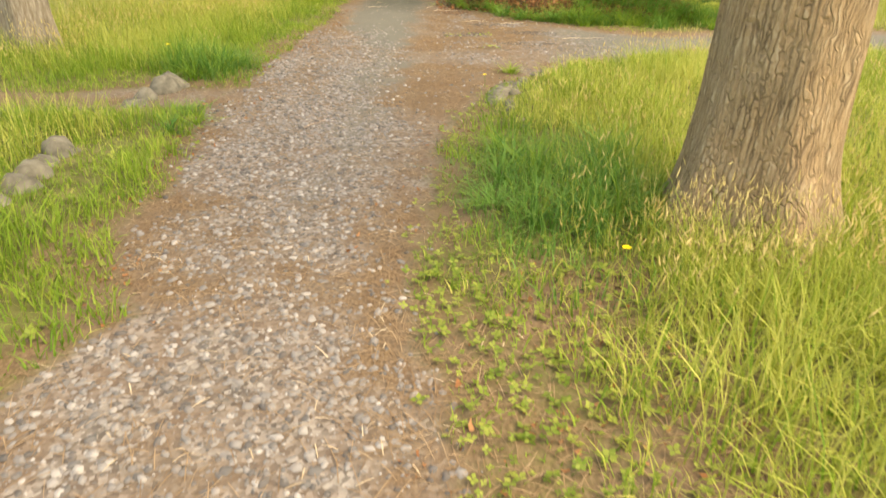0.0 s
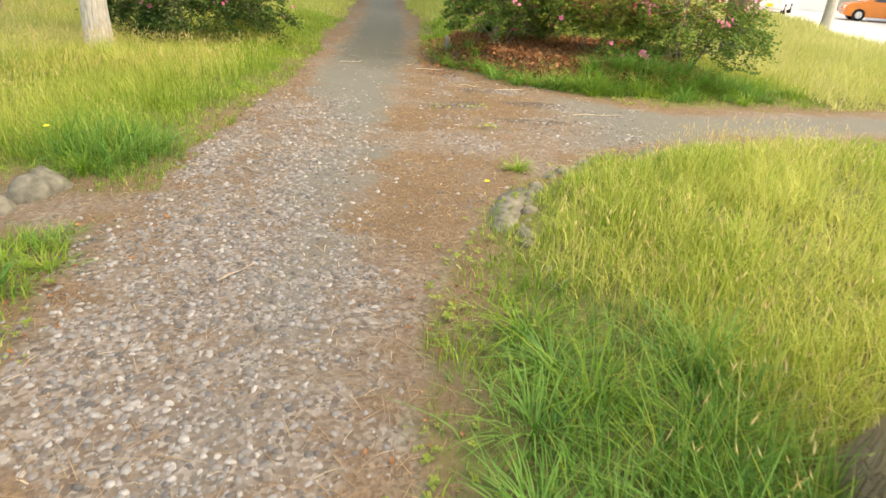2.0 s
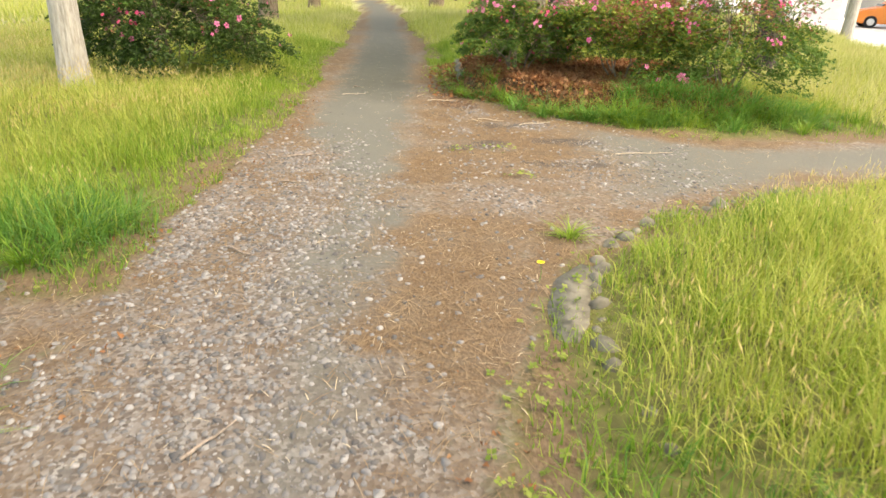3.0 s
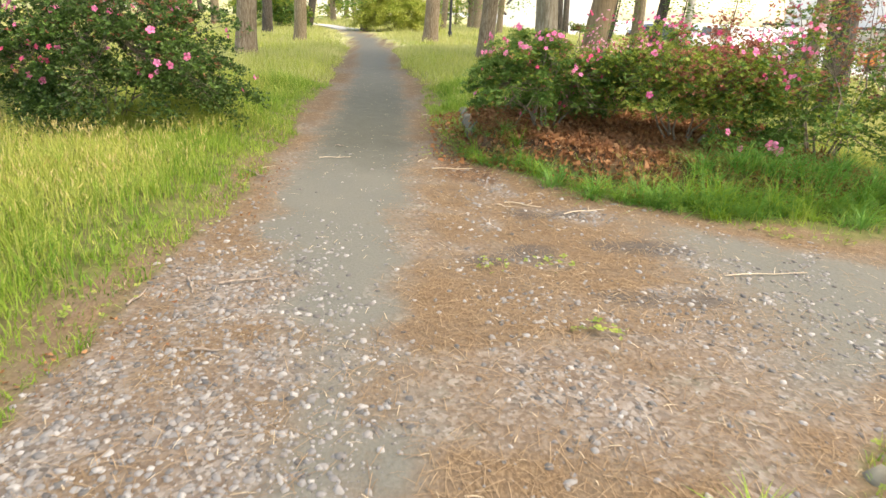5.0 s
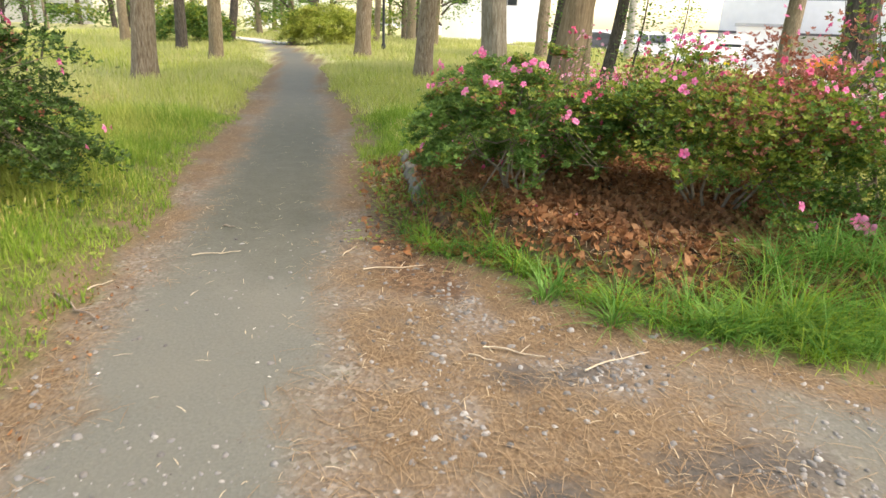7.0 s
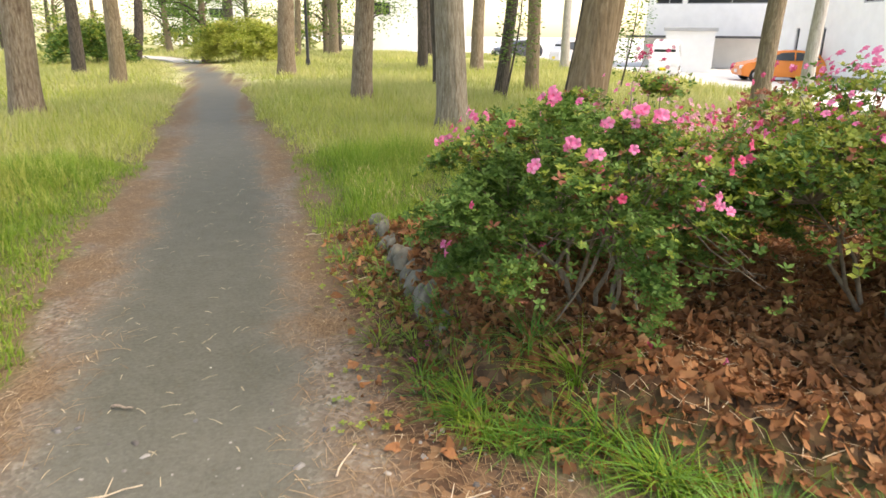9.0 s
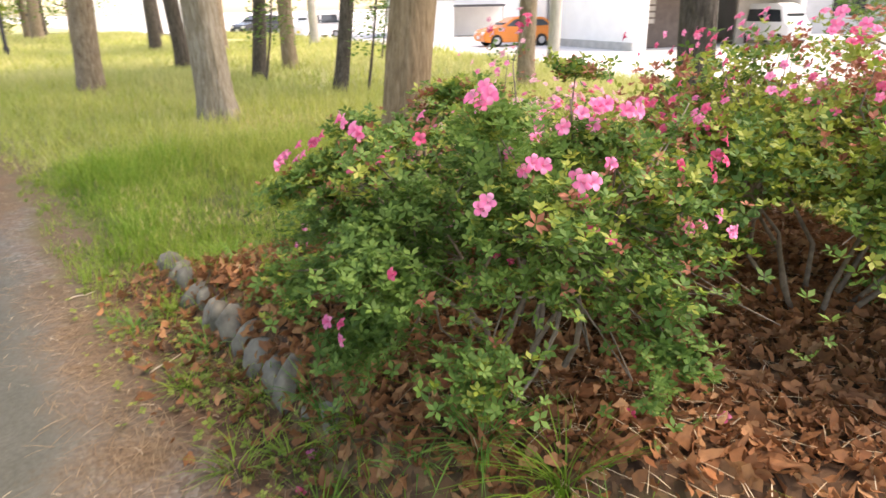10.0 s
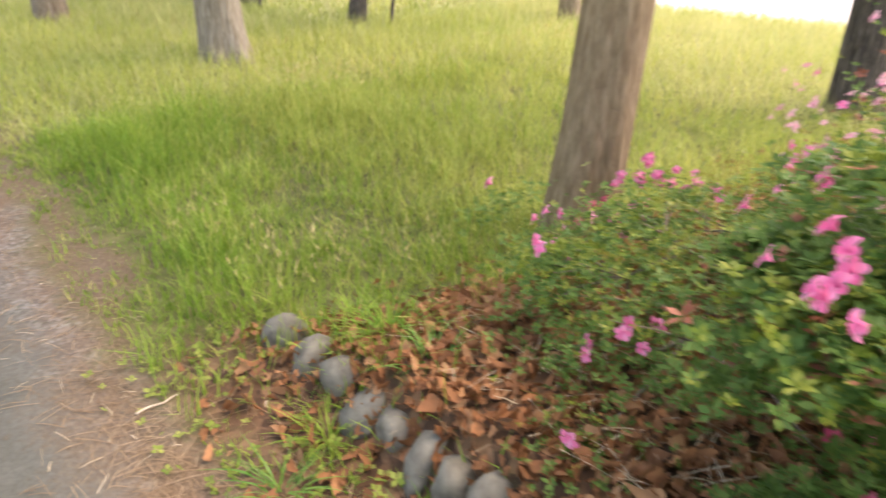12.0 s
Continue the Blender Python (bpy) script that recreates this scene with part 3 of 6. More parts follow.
CROWNS = [crown_mesh(31, 3.8, 6.0, 12.0, 20, 2600), crown_mesh(32, 3.4, 6.5, 13.0, 18, 2400), crown_mesh(33, 4.2, 5.6, 11.0, 22, 2800), crown_mesh(34, 2.6, 2.2, 9.0, 18, 2900), crown_mesh(35, 4.0, 5.6, 11.5, 26, 4000)]
TREES = [
    # x, y, diameter, lean x, lean y, bark, bend, height
    (1.62, 3.32, 0.69, 0.01, 0.023, "furrowed", 0.0, 12),
    (-4.85, 7.95, 0.52, 0.0, 0.0, "mid", 0.0, 11),
    (-8.75, 16.1, 0.42, 0.0, 0.0, "grey", 0.0, 11),
    (-4.95, 12.4, 0.36, 0.0, 0.0, "pale", 0.0, 11),
    (-5.15, 25.2, 0.58, 0.031, 0.0, "red", 0.0, 12),
    (-7.6, 39.8, 0.5, 0.0, 0.0, "dark", 0.0, 12),
    (-5.05, 33.6, 0.5, 0.02, 0.0, "grey", 0.0, 12),
    (-7.1, 49.0, 0.5, 0.16, 0.0, "dark", 0.1, 11),
    (-11.8, 46.0, 0.5, 0.0, 0.0, "grey", 0.0, 12),
    (0.31, 38.2, 0.7, 0.035, 0.0, "red", 0.0, 13),
    (1.74, 26.85, 0.49, 0.05, 0.0, "red", 0.0, 13),
    (2.7, 21.8, 0.54, -0.067, 0.022, "mid", 0.0, 12),
    (5.5, 27.4, 0.34, 0.098, 0.0, "dark", 0.0, 11),
    (7.3, 29.7, 0.42, 0.0, 0.0, "grey", 0.0, 12),
    (5.6, 23.5, 0.3, 0.14, 0.0, "dark", 0.1, 10),
    (2.04, 15.61, 0.36, 0.15, 0.008, "brown", 0.0, 12),
    (9.1, 21.8, 0.37, 0.036, 0.0, "grey", 0.0, 12),
    (13.4, 25.3, 0.35, 0.007, 0.0, "pale", 0.0, 12),
    (6.07, 15.75, 0.41, -0.082, 0.012, "dark", 0.0, 12),
    (6.9, 43.0, 0.5, 0.0, 0.0, "dark", 0.0, 12),
    (4.96, 31.8, 0.45, -0.05, 0.0, "dark", 0.0, 12),
    (14.0, 42.0, 0.45, 0.0, 0.0, "pale", 0.0, 12),
    (8.9, 40.3, 0.6, 0.0, 0.0, "red", 0.0, 12),
    (4.7, 64.0, 0.8, 0.0, 0.0, "grey", 0.0, 12),
    (-3.2, 66.0, 0.9, 0.05, 0.0, "dark", 0.0, 12),
]
BARKS = {"furrowed": M_BARK_FURROW, "grey": M_BARK, "red": M_BARK_RED, "dark": M_BARK_DARK, "pale": M_BARK_PALE, "mid": M_BARK_MID, "brown": M_BARK_BROWN}
BARK_WORDS = {"furrowed": "warm brown furrowed bark", "grey": "grey-brown ridged bark", "red": "reddish-brown flaky bark", "dark": "dark rough bark", "pale": "pale smooth grey bark", "mid": "pale grey-brown bark", "brown": "dull brown fibrous bark"}


def tree(x, y, diam, lx, ly, bark, bend, tall, seed, low=False):
    t = thing("tree", (x, y, float(height(np.array([x]), np.array([y]))[0])), 0, label="tall tree with " + BARK_WORDS[bark] + " in the grass", category="tree", group="park trees")
    fine = math.hypot(x, y - 9) < 14
    under("trunk", trunk_mesh("trunk", diam, tall, (lx, ly), BARKS[bark], seed, 54 if fine else 22, 56 if fine else 16, 0.6 if diam > 0.6 and fine else 0.26, bend), t)
    br, cr = CROWNS[3 if low else 4 if math.hypot(x - 1.5, y - 15) < 7.5 else seed % 3]
    m = pose(lx * tall * 0.75, ly * tall * 0.75, 0, 0, 0, seed * 77)
    under("branchwork", br, t, m)
    under("crown", cr, t, m)


for n_, row in enumerate(TREES):
    tree(*row, n_ + 1)
far_rng = np.random.default_rng(5)
for n_ in range(34):
    fx, fy = far_rng.uniform(-42, 12), far_rng.uniform(52, 95)
    if fx > -30 + (fy - 60) * 2.4 - 6 and fx < -8 and fy < 75:
        continue
    tree(fx, fy, far_rng.uniform(0.3, 0.55), far_rng.uniform(-0.06, 0.06), 0, ("grey", "dark", "red")[n_ % 3], 0.0, 12, n_ + 60, n_ % 2 == 0)


def far_paving():
    """The paved stretch where the path leaves the trees; its paleness also stands in for open-sky light."""
    ys = np.linspace(50.6, 64, 15)
    xl, xr = np.interp(ys, LEFT_Y, LEFT_X) + 0.1, np.interp(ys, RIGHT_Y, RIGHT_X) - 0.1
    bm = bmesh.new()
    rows = [[bm.verts.new((x, y, z)) for x, z in ((a, -0.1), (a, 0.05), (b, 0.05), (b, -0.1))] for a, b, y in zip(xl, xr, ys)]
    for p, q in zip(rows, rows[1:]):
        for k in range(3):
            bm.faces.new((p[k], p[k + 1], q[k + 1], q[k]))
    bm.faces.new(rows[0])
    bm.faces.new(rows[-1][::-1])
    bmesh.ops.recalc_face_normals(bm, faces=bm.faces[:])
    me = bpy.data.meshes.new("pavement")
    bm.to_mesh(me)
    bm.free()
    me.materials.append(M_CONCRETE)
    tagged(new("pavement", me), "pale concrete paving at the path's far end, lightened as by open sky", "pavement", kind="structure")


far_paving()


# ---- azalea bushes ----
def rosette(leaves=6, seed=0, w=0.25):
    """A whorl of small leaves at a twig's end, as a template."""
    r = np.random.default_rng(seed)
    vs, fs = [], []
    for k in range(leaves):
        a = 6.283 * k / leaves + r.uniform(-0.3, 0.3)
        up, ln = r.uniform(0.1, 0.8), r.uniform(0.75, 1.15)
        d = np.array([math.cos(a) * math.cos(up), math.sin(a) * math.cos(up), math.sin(up)])
        s = np.array([-math.sin(a), math.cos(a), 0]) * w
        n = len(vs)
        vs += [d * 0.05, d * 0.5 * ln + s + [0, 0, 0.05], d * ln, d * 0.5 * ln - s + [0, 0, 0.05]]
        fs.append((n, n + 1, n + 2, n + 3))
    return np.array(vs), np.array(fs)


def flower_mesh(name, mat):
    """Five open petals, cupped, with a tube behind."""
    bm = bmesh.new()
    for k in range(5):
        a = 6.283 * k / 5
        rot = Matrix.Rotation(a, 3, "Z")
        lift = 0.06 * (k % 2)
        rows = [(0.03, 0.05, -0.35), (0.16, 0.13, 0.0), (0.46, 0.34, 0.26 + lift), (0.76, 0.40, 0.34 + lift), (1.0, 0.18, 0.22)]
        prev = None
        for x, w, z in rows:
            trio = [bm.verts.new(rot @ Vector((x, -w, z + 0.06))), bm.verts.new(rot @ Vector((x + 0.03, 0, z))), bm.verts.new(rot @ Vector((x, w, z + 0.06)))]
            if prev:
                bm.faces.new((prev[0], trio[0], trio[1], prev[1]))
                bm.faces.new((prev[1], trio[1], trio[2], prev[2]))
            prev = trio
    me = bpy.data.meshes.new(name)
    bm.to_mesh(me)
    bm.free()
    me.materials.append(mat)
    for p in me.polygons:
        p.use_smooth = True
    return me


FLOWER_PINK, FLOWER_RED, FLOWER_PALE = flower_mesh("flower", M_PINK), flower_mesh("flower", M_RED), flower_mesh("flower", M_PALE)


def bush(name, at, rx, ry, tall, mats, seed, clumps=80, per=36, leaf=0.036, flowers=(), random_flowers=0, lift=0.15, label="", mixed=0.3, red=0.3, pad=0.17, pale=0.0, airy=0.0, notches=(), bloom=(0.018, 0.027), rust=0.0, thin=9.0, top=0.5):
    """A woody shrub: stems from the base, twigs to layered pads of leaf whorls with gaps between, flowers."""
    r = np.random.default_rng(seed)
    z0 = float(height(np.array([at[0]]), np.array([at[1]]))[0])
    t = thing(name, (at[0], at[1], z0), 0, label=label, category="shrub", group="azalea shrubs")
    # pads on an uneven dome, spread by a golden spiral with jitter
    k = np.arange(clumps) + 0.5
    a = k * 2.39996 + r.normal(0, 0.25, clumps)
    u = (k / clumps) ** 0.85 * 0.98
    u = np.clip(u + r.normal(0, 0.05, clumps), 0.0, 0.99)
    el = np.arcsin(u)
    lump = 1 + 0.18 * vnoise(a * 1.3, el * 3, 1.0, seed) + r.normal(0, 0.06 + 0.1 * airy, clumps)
    depth = np.where(r.uniform(0, 1, clumps) < 0.35, r.uniform(0.55, 0.85, clumps), 1.0)
    rad = lump * depth
    c = np.stack([rx * np.cos(a) * np.cos(el) ** 0.75 * rad, ry * np.sin(a) * np.cos(el) ** 0.75 * rad, tall * (lift + (1 - lift) * np.sin(el)) * (0.35 + 0.65 * rad)], 1)
    c[:, 2] = np.maximum(c[:, 2], 0.06)
    borne = min(26, len(flowers))
    if flowers:
        bearing = np.array([f[:3] for f in flowers]) - [at[0], at[1], z0 + 0.07]
        bearing[:, :2] *= 0.95
        bearing = bearing[:26]
        c, clumps, depth = np.concatenate([c, bearing]), clumps + len(bearing), np.concatenate([depth, np.full(len(bearing), 0.9)])
    count = np.maximum(6, (per * r.uniform(0.5, 1.4, clumps)).astype(int))
    count = np.where(c[:, 2] > thin * tall, np.maximum(5, count // 3), count)
    owner = np.repeat(np.arange(clumps), count)
    n = len(owner)
    size = pad * r.uniform(0.7, 1.3, clumps)
    off = r.normal(0, 0.55, (n, 3)) * size[owner][:, None] * [1, 1, 0.42]
    out = c / (np.linalg.norm(c, axis=1)[:, None] + 1e-6)
    off[:, 2] -= (off * out[owner] * [1, 1, 0]).sum(1) * 0.5
    p = c[owner] + off
    p[:, 2] = np.maximum(p[:, 2], 0.03)
    for qx, qy, qz, rad_ in notches:
        gone = np.linalg.norm(p - [qx - at[0], qy - at[1], qz - z0], axis=1) < rad_ * r.uniform(0.8, 1.15, n)
        p, owner = p[~gone], owner[~gone]
        n = len(p)
    turn = turns(r.uniform(0, 6.283, n), r.normal(0, 0.45, n), r.normal(0, 0.45, n), r.uniform(0.65, 1.25, n) * leaf)
    hue = vnoise(c[:, 0] * 2, c[:, 1] * 2, 1.0, seed + 4)[owner]
    pick = r.uniform(0, 1, n) < np.clip(mixed + 0.6 * (p[:, 2] / tall - 0.6) + 0.3 * hue, 0, 1)
    faded = (r.uniform(0, 1, n) < rust * 2 * np.clip(p[:, 2] / tall - 0.35, 0, 1) * (1 + 2 * hue))
    for q, (mat, sel) in enumerate(((mats[0], ~pick & ~faded), (mats[1], pick & ~faded), (M_LEAF_RUST, faded))):
        if sel.any():
            rv, rf = rosette(5, seed + q)
            v, f = scatter(rv, rf, p[sel], turn[sel])
            under("foliage", mesh_from("foliage", v, f, mat), t, kind="stuff")
    # stems, each with the twigs that it carries
    heads = 8
    angle = np.arctan2(c[:, 1] / ry, c[:, 0] / rx)
    for h in range(heads):
        b = 6.283 * h / heads + r.uniform(-0.2, 0.2)
        foot = np.array([0.09 * math.cos(b), 0.09 * math.sin(b), -0.08])
        e = r.uniform(0.5, 1.1)
        tip = np.array([rx * math.cos(b) * math.cos(e) * 0.75, ry * math.sin(b) * math.cos(e) * 0.75, tall * (lift + (1 - lift) * math.sin(e)) * 0.72])
        q1, q2 = foot * 0.65 + tip * 0.35 + r.normal(0, 0.05, 3), foot * 0.3 + tip * 0.7 + r.normal(0, 0.05, 3)
        q1[2] = max(q1[2], 0.08)
        pieces = [tube(np.stack([foot, q1, q2, tip]), [0.015, 0.012, 0.008, 0.004], 7)]
        near = np.abs((angle - b + math.pi) % (2 * math.pi) - math.pi) < math.pi / heads
        for j in np.nonzero(near)[0]:
            o = (q1, q2, tip)[int(np.argmin([np.linalg.norm(c[j] - w) for w in (q1, q2, tip)]))]
            mid = o * 0.5 + c[j] * 0.5 + r.normal(0, 0.035, 3)
            pieces.append(tube(np.stack([o, mid, c[j]]), [0.006, 0.004, 0.0022], 5))
        sv, sf = join(pieces)
        under("stem", mesh_from("stem", sv, sf, M_TWIG, True), t)
    # flowers: those at known places, then others on the upper crown
    spots = [(np.array(f[:3]) - [at[0], at[1], z0], f[3], f[4]) for f in flowers]
    spots = [(q + np.array([q[0] * 0.01, q[1] * 0.01, 0.015]), s_, w_) for q, s_, w_ in spots]
    score = c[:, 2] / tall + 0.35 * (depth == 1.0) + 0.35 * r.uniform(0, 1, clumps)
    score[clumps - borne:] -= 9
    pads = np.argsort(-score)[:max(4, int(clumps * top))]
    left = random_flowers
    while left > 0:
        j, w = int(r.choice(pads)), r.uniform(0, 1)
        for _ in range(min(left, int(r.integers(2, 7)))):
            around = r.normal(0, 0.5, 3) * size[j] * [1, 1, 0.5]
            spots.append((c[j] + around + out[j] * size[j] * 0.45 + [0, 0, 0.3 * size[j]], r.uniform(*bloom), 1 if w < red else 2 if w < red + pale else 0))
            left -= 1
    for q, size_, which in spots:
        side = Vector((q[0], q[1], 0.25 * tall)).to_track_quat("Z", "Y").to_euler()
        m = Matrix.LocRotScale(Vector(q), Euler((side.x + r.uniform(-0.5, 0.5), side.y + r.uniform(-0.5, 0.5), side.z + r.uniform(-0.4, 0.4))), Vector((size_, size_, size_)))
        under("flower", (FLOWER_PINK, FLOWER_RED, FLOWER_PALE)[which], t, m)
    return t


GREEN, YOUNG = (M_LEAF, M_LEAF_YELLOW), (M_LEAF_YELLOW, M_LEAF)
R1 = [(0.70, 14.10, 1.04), (0.60, 13.9, 1.09), (0.50, 13.95, 1.04), (0.52, 13.82, 1.06), (0.43, 13.82, 1.04), (0.38, 13.75, 1.05), (0.67, 13.74, 1.18), (0.86, 13.47, 1.22), (0.84, 14.01, 1.1), (0.42, 13.16, 1.25)]
R1 += [(0.64, 12.81, 1.38), (0.67, 12.84, 1.37), (0.94, 12.93, 1.2), (1.13, 12.88, 1.22), (0.66, 12.47, 1.19), (0.95, 12.75, 1.3), (0.87, 12.75, 1.27), (1.0, 12.7, 1.33), (1.08, 12.68, 1.3), (0.89, 13.13, 1.28), (0.52, 12.67, 1.12)]
R1 += [(0.25, 13.04, 0.64), (1.19, 13.51, 1.26), (0.78, 12.87, 1.18), (1.35, 12.91, 1.0), (0.28, 13.2, 0.63)]
R1_RED = [(0.53, 13.0, 1.24), (0.48, 13.4, 1.12), (0.28, 13.1, 0.66), (1.53, 12.67, 0.91), (0.75, 12.5, 1.05), (0.82, 12.5, 1.0), (0.72, 12.52, 1.12)]
beside = random.Random(8)
for q_ in R1[:21]:
    R1 += [tuple(w_ + beside.gauss(0, 0.028) for w_ in q_) for _ in range(beside.randint(0, 2))]
R1_FLOWERS = [(*q, 0.026, 0) for q in R1] + [(*q, 0.022, 1) for q in R1_RED]
nearest = bush("azalea_bush", (1.1, 13.2), 0.8, 0.9, 0.97, GREEN, 11, 120, 125, 0.030, R1_FLOWERS, 30, label="azalea bush with small green leaves and pink flowers", red=0.7, top=0.25, mixed=0.07, rust=0.05, lift=0.24, pad=0.115, notches=[(0.8, 12.6, 0.5, 0.26), (0.62, 12.85, 0.35, 0.2), (0.5, 13.6, 0.3, 0.18), (0.75, 12.55, 0.75, 0.12), (0.75, 12.98, 0.6, 0.2), (0.97, 13.3, 0.42, 0.26), (0.9, 12.85, 0.42, 0.2), (1.63, 12.37, 0.64, 0.36), (1.2, 12.2, 0.78, 0.22), (1.5, 12.35, 0.45, 0.3), (1.7, 12.75, 0.5, 0.3), (0.95, 13.05, 0.45, 0.25), (1.25, 12.66, 0.42, 0.22), (0.88, 12.92, 0.62, 0.17), (1.22, 13.4, 0.6, 0.24), (0.7, 13.3, 0.45, 0.2)])
# bare forked stem that shows among its leaves
for k_, (pts_, rad_) in enumerate([([(-0.09, -0.13, 0.34), (-0.07, -0.12, 0.52), (-0.03, -0.08, 0.72), (0.03, 0.0, 0.9)], [0.012, 0.010, 0.008, 0.005]),
                                   ([(-0.09, -0.13, 0.35), (-0.17, -0.17, 0.2), (-0.24, -0.16, 0.08), (-0.3, -0.12, -0.05)], [0.009, 0.008, 0.006, 0.004]),
                                   ([(-0.09, -0.13, 0.35), (-0.02, -0.14, 0.22), (0.03, -0.08, 0.05), (0.04, -0.02, -0.06)], [0.010, 0.010, 0.010, 0.012]),
                                   ([(-0.09, -0.13, 0.35), (-0.2, -0.08, 0.3), (-0.36, 0.0, 0.33), (-0.48, 0.12, 0.42)], [0.006, 0.005, 0.004, 0.003]),
                                   ([(-0.07, -0.12, 0.52), (0.05, -0.16, 0.6), (0.16, -0.2, 0.66), (0.26, -0.2, 0.76)], [0.006, 0.005, 0.004, 0.003])]):
    v_, f_ = tube(np.array(pts_) + [-0.12, -0.35, 0.165], rad_, 8)
    under("stem", mesh_from("stem", v_, f_, M_TWIG, True), nearest)


def sprig(parent, at, points, thick, whorls, leaf, seed, blooms=()):
    """A single shoot that stands out of a bush, with leaf whorls along it and flowers at its end."""
    r = np.random.default_rng(seed)
    pts = np.array(points) - at
    v, f = tube(pts, np.linspace(thick, thick * 0.4, len(pts)), 6)
    under("stem", mesh_from("stem", v, f, M_TWIG, True), parent)
    if whorls:
        u = r.uniform(0.25, 1, whorls) * (len(pts) - 1)
        k = np.minimum(u.astype(int), len(pts) - 2)
        p = pts[k] + (pts[k + 1] - pts[k]) * (u - k)[:, None] + r.normal(0, 0.022, (whorls, 3))
        v, f = scatter(*rosette(5, seed), p, turns(r.uniform(0, 6.283, whorls), r.normal(0, 0.4, whorls), r.normal(0, 0.4, whorls), r.uniform(0.7, 1.2, whorls) * leaf))
        under("foliage", mesh_from("foliage", v, f, M_LEAF), parent, kind="stuff")
    for q, size_, which in blooms:
        under("flower", (FLOWER_PINK, FLOWER_RED, FLOWER_PALE)[which], parent, Matrix.LocRotScale(Vector(np.array(q) - at), Euler((r.uniform(0.2, 1.3), r.uniform(-0.6, 0.6), r.uniform(0, 6))), Vector((size_,) * 3)))


BASE = [1.1, 13.2, float(height(np.array([1.1]), np.array([13.2]))[0])]
sprig(nearest, BASE, [(1.12, 12.68, 0.98), (1.3, 12.74, 1.06), (1.48, 12.8, 1.16), (1.66, 12.86, 1.27)], 0.006, 70, 0.026, 21)
sprig(nearest, BASE, [(1.25, 12.62, 0.9), (1.38, 12.6, 1.02), (1.5, 12.62, 1.1)], 0.005, 36, 0.026, 22, [((1.5, 12.62, 1.13), 0.024, 1), ((1.46, 12.6, 1.1), 0.022, 0)])
sprig(nearest, BASE, [(1.35, 13.5, 1.1), (1.47, 13.62, 1.22), (1.5, 13.68, 1.38), (1.61, 13.72, 1.55)], 0.005, 0, 0.02, 23, [((1.62, 13.72, 1.56), 0.026, 1), ((1.6, 13.7, 1.58), 0.024, 1), ((1.64, 13.74, 1.54), 0.022, 1), ((1.58, 13.73, 1.54), 0.022, 1)])
bush("azalea_bush", (1.5, 14.4), 0.72, 0.75, 0.38, GREEN, 12, 60, 100, 0.022, [(0.9, 14.85, 0.62, 0.035, 0), (0.86, 14.8, 0.62, 0.03, 0), (0.5, 14.34, 0.36, 0.03, 0), (1.19, 15.4, 0.6, 0.03, 0)], 70, label="low azalea bush with pink flowers above dry leaves", mixed=0.25, bloom=(0.02, 0.03), top=0.75)
bush("azalea_bush", (1.95, 14.0), 0.46, 0.46, 0.96, YOUNG, 18, 56, 36, 0.022, [], 420, label="upright azalea with a haze of pale pink flowers", mixed=0.4, red=0.05, pale=0.7, airy=0.25, rust=0.2, bloom=(0.014, 0.023), top=0.75)
bush("azalea_bush", (2.5, 12.65), 0.85, 0.95, 1.12, GREEN, 13, 180, 95, 0.036, [(1.8, 11.86, 0.84, 0.035, 0), (2.48, 11.6, 0.56, 0.035, 0), (2.72, 11.85, 1.27, 0.045, 0), (2.89, 11.89, 1.09, 0.04, 0)], 190, label="azalea bush with yellow-green young leaves", mixed=0.62, red=0.4, lift=0.4, airy=0.5, bloom=(0.016, 0.026), rust=0.42, thin=0.85, top=0.32, notches=[(1.65, 12.1, 0.45, 0.34), (1.85, 12.4, 0.5, 0.4), (2.15, 12.5, 0.55, 0.42), (2.6, 12.6, 0.5, 0.42), (1.6, 12.4, 0.75, 0.3), (2.3, 12.2, 0.4, 0.3)])
bush("azalea_bush", (3.85, 12.3), 0.95, 1.05, 1.68, GREEN, 14, 200, 78, 0.037, [(2.98, 11.66, 0.43, 0.06, 0), (3.03, 11.62, 0.40, 0.05, 0), (2.73, 11.75, 0.38, 0.035, 0)], 190, label="tall airy azalea bush with many pink flowers", mixed=0.35, airy=0.5, pale=0.5, red=0.15, lift=0.04, bloom=(0.015, 0.025), rust=0.4, thin=0.5, top=0.38)
bush("azalea_bush", (-4.15, 13.9), 1.45, 1.15, 1.6, (M_LEAF_DARK, M_LEAF), 15, 240, 80, 0.043, [(-4.2, 13.0, 0.92, 0.045, 0), (-3.2, 13.0, 0.82, 0.045, 0), (-3.08, 13.03, 0.8, 0.045, 0), (-2.92, 13.1, 0.9, 0.05, 0), (-3.25, 13.05, 1.15, 0.05, 0), (-4.35, 12.9, 0.6, 0.045, 0), (-4.45, 12.85, 0.66, 0.045, 0)], 150, label="dense dark green azalea bush with pink flowers", mixed=0.2, lift=0.08, pad=0.2, bloom=(0.024, 0.038), rust=0.06)
bush("round_bush", (-1.7, 51.0), 2.4, 1.8, 2.1, (M_GRASS, M_LEAF_YELLOW), 16, 130, 130, 0.09, [], 0, label="wide yellow-green bush beside the path", mixed=0.0, pad=0.5)
bush("round_bush", (-8.6, 47.5), 1.8, 1.5, 1.9, GREEN, 17, 80, 50, 0.13, [], 0, label="dark green round bush among the trees", mixed=0.3, pad=0.5)


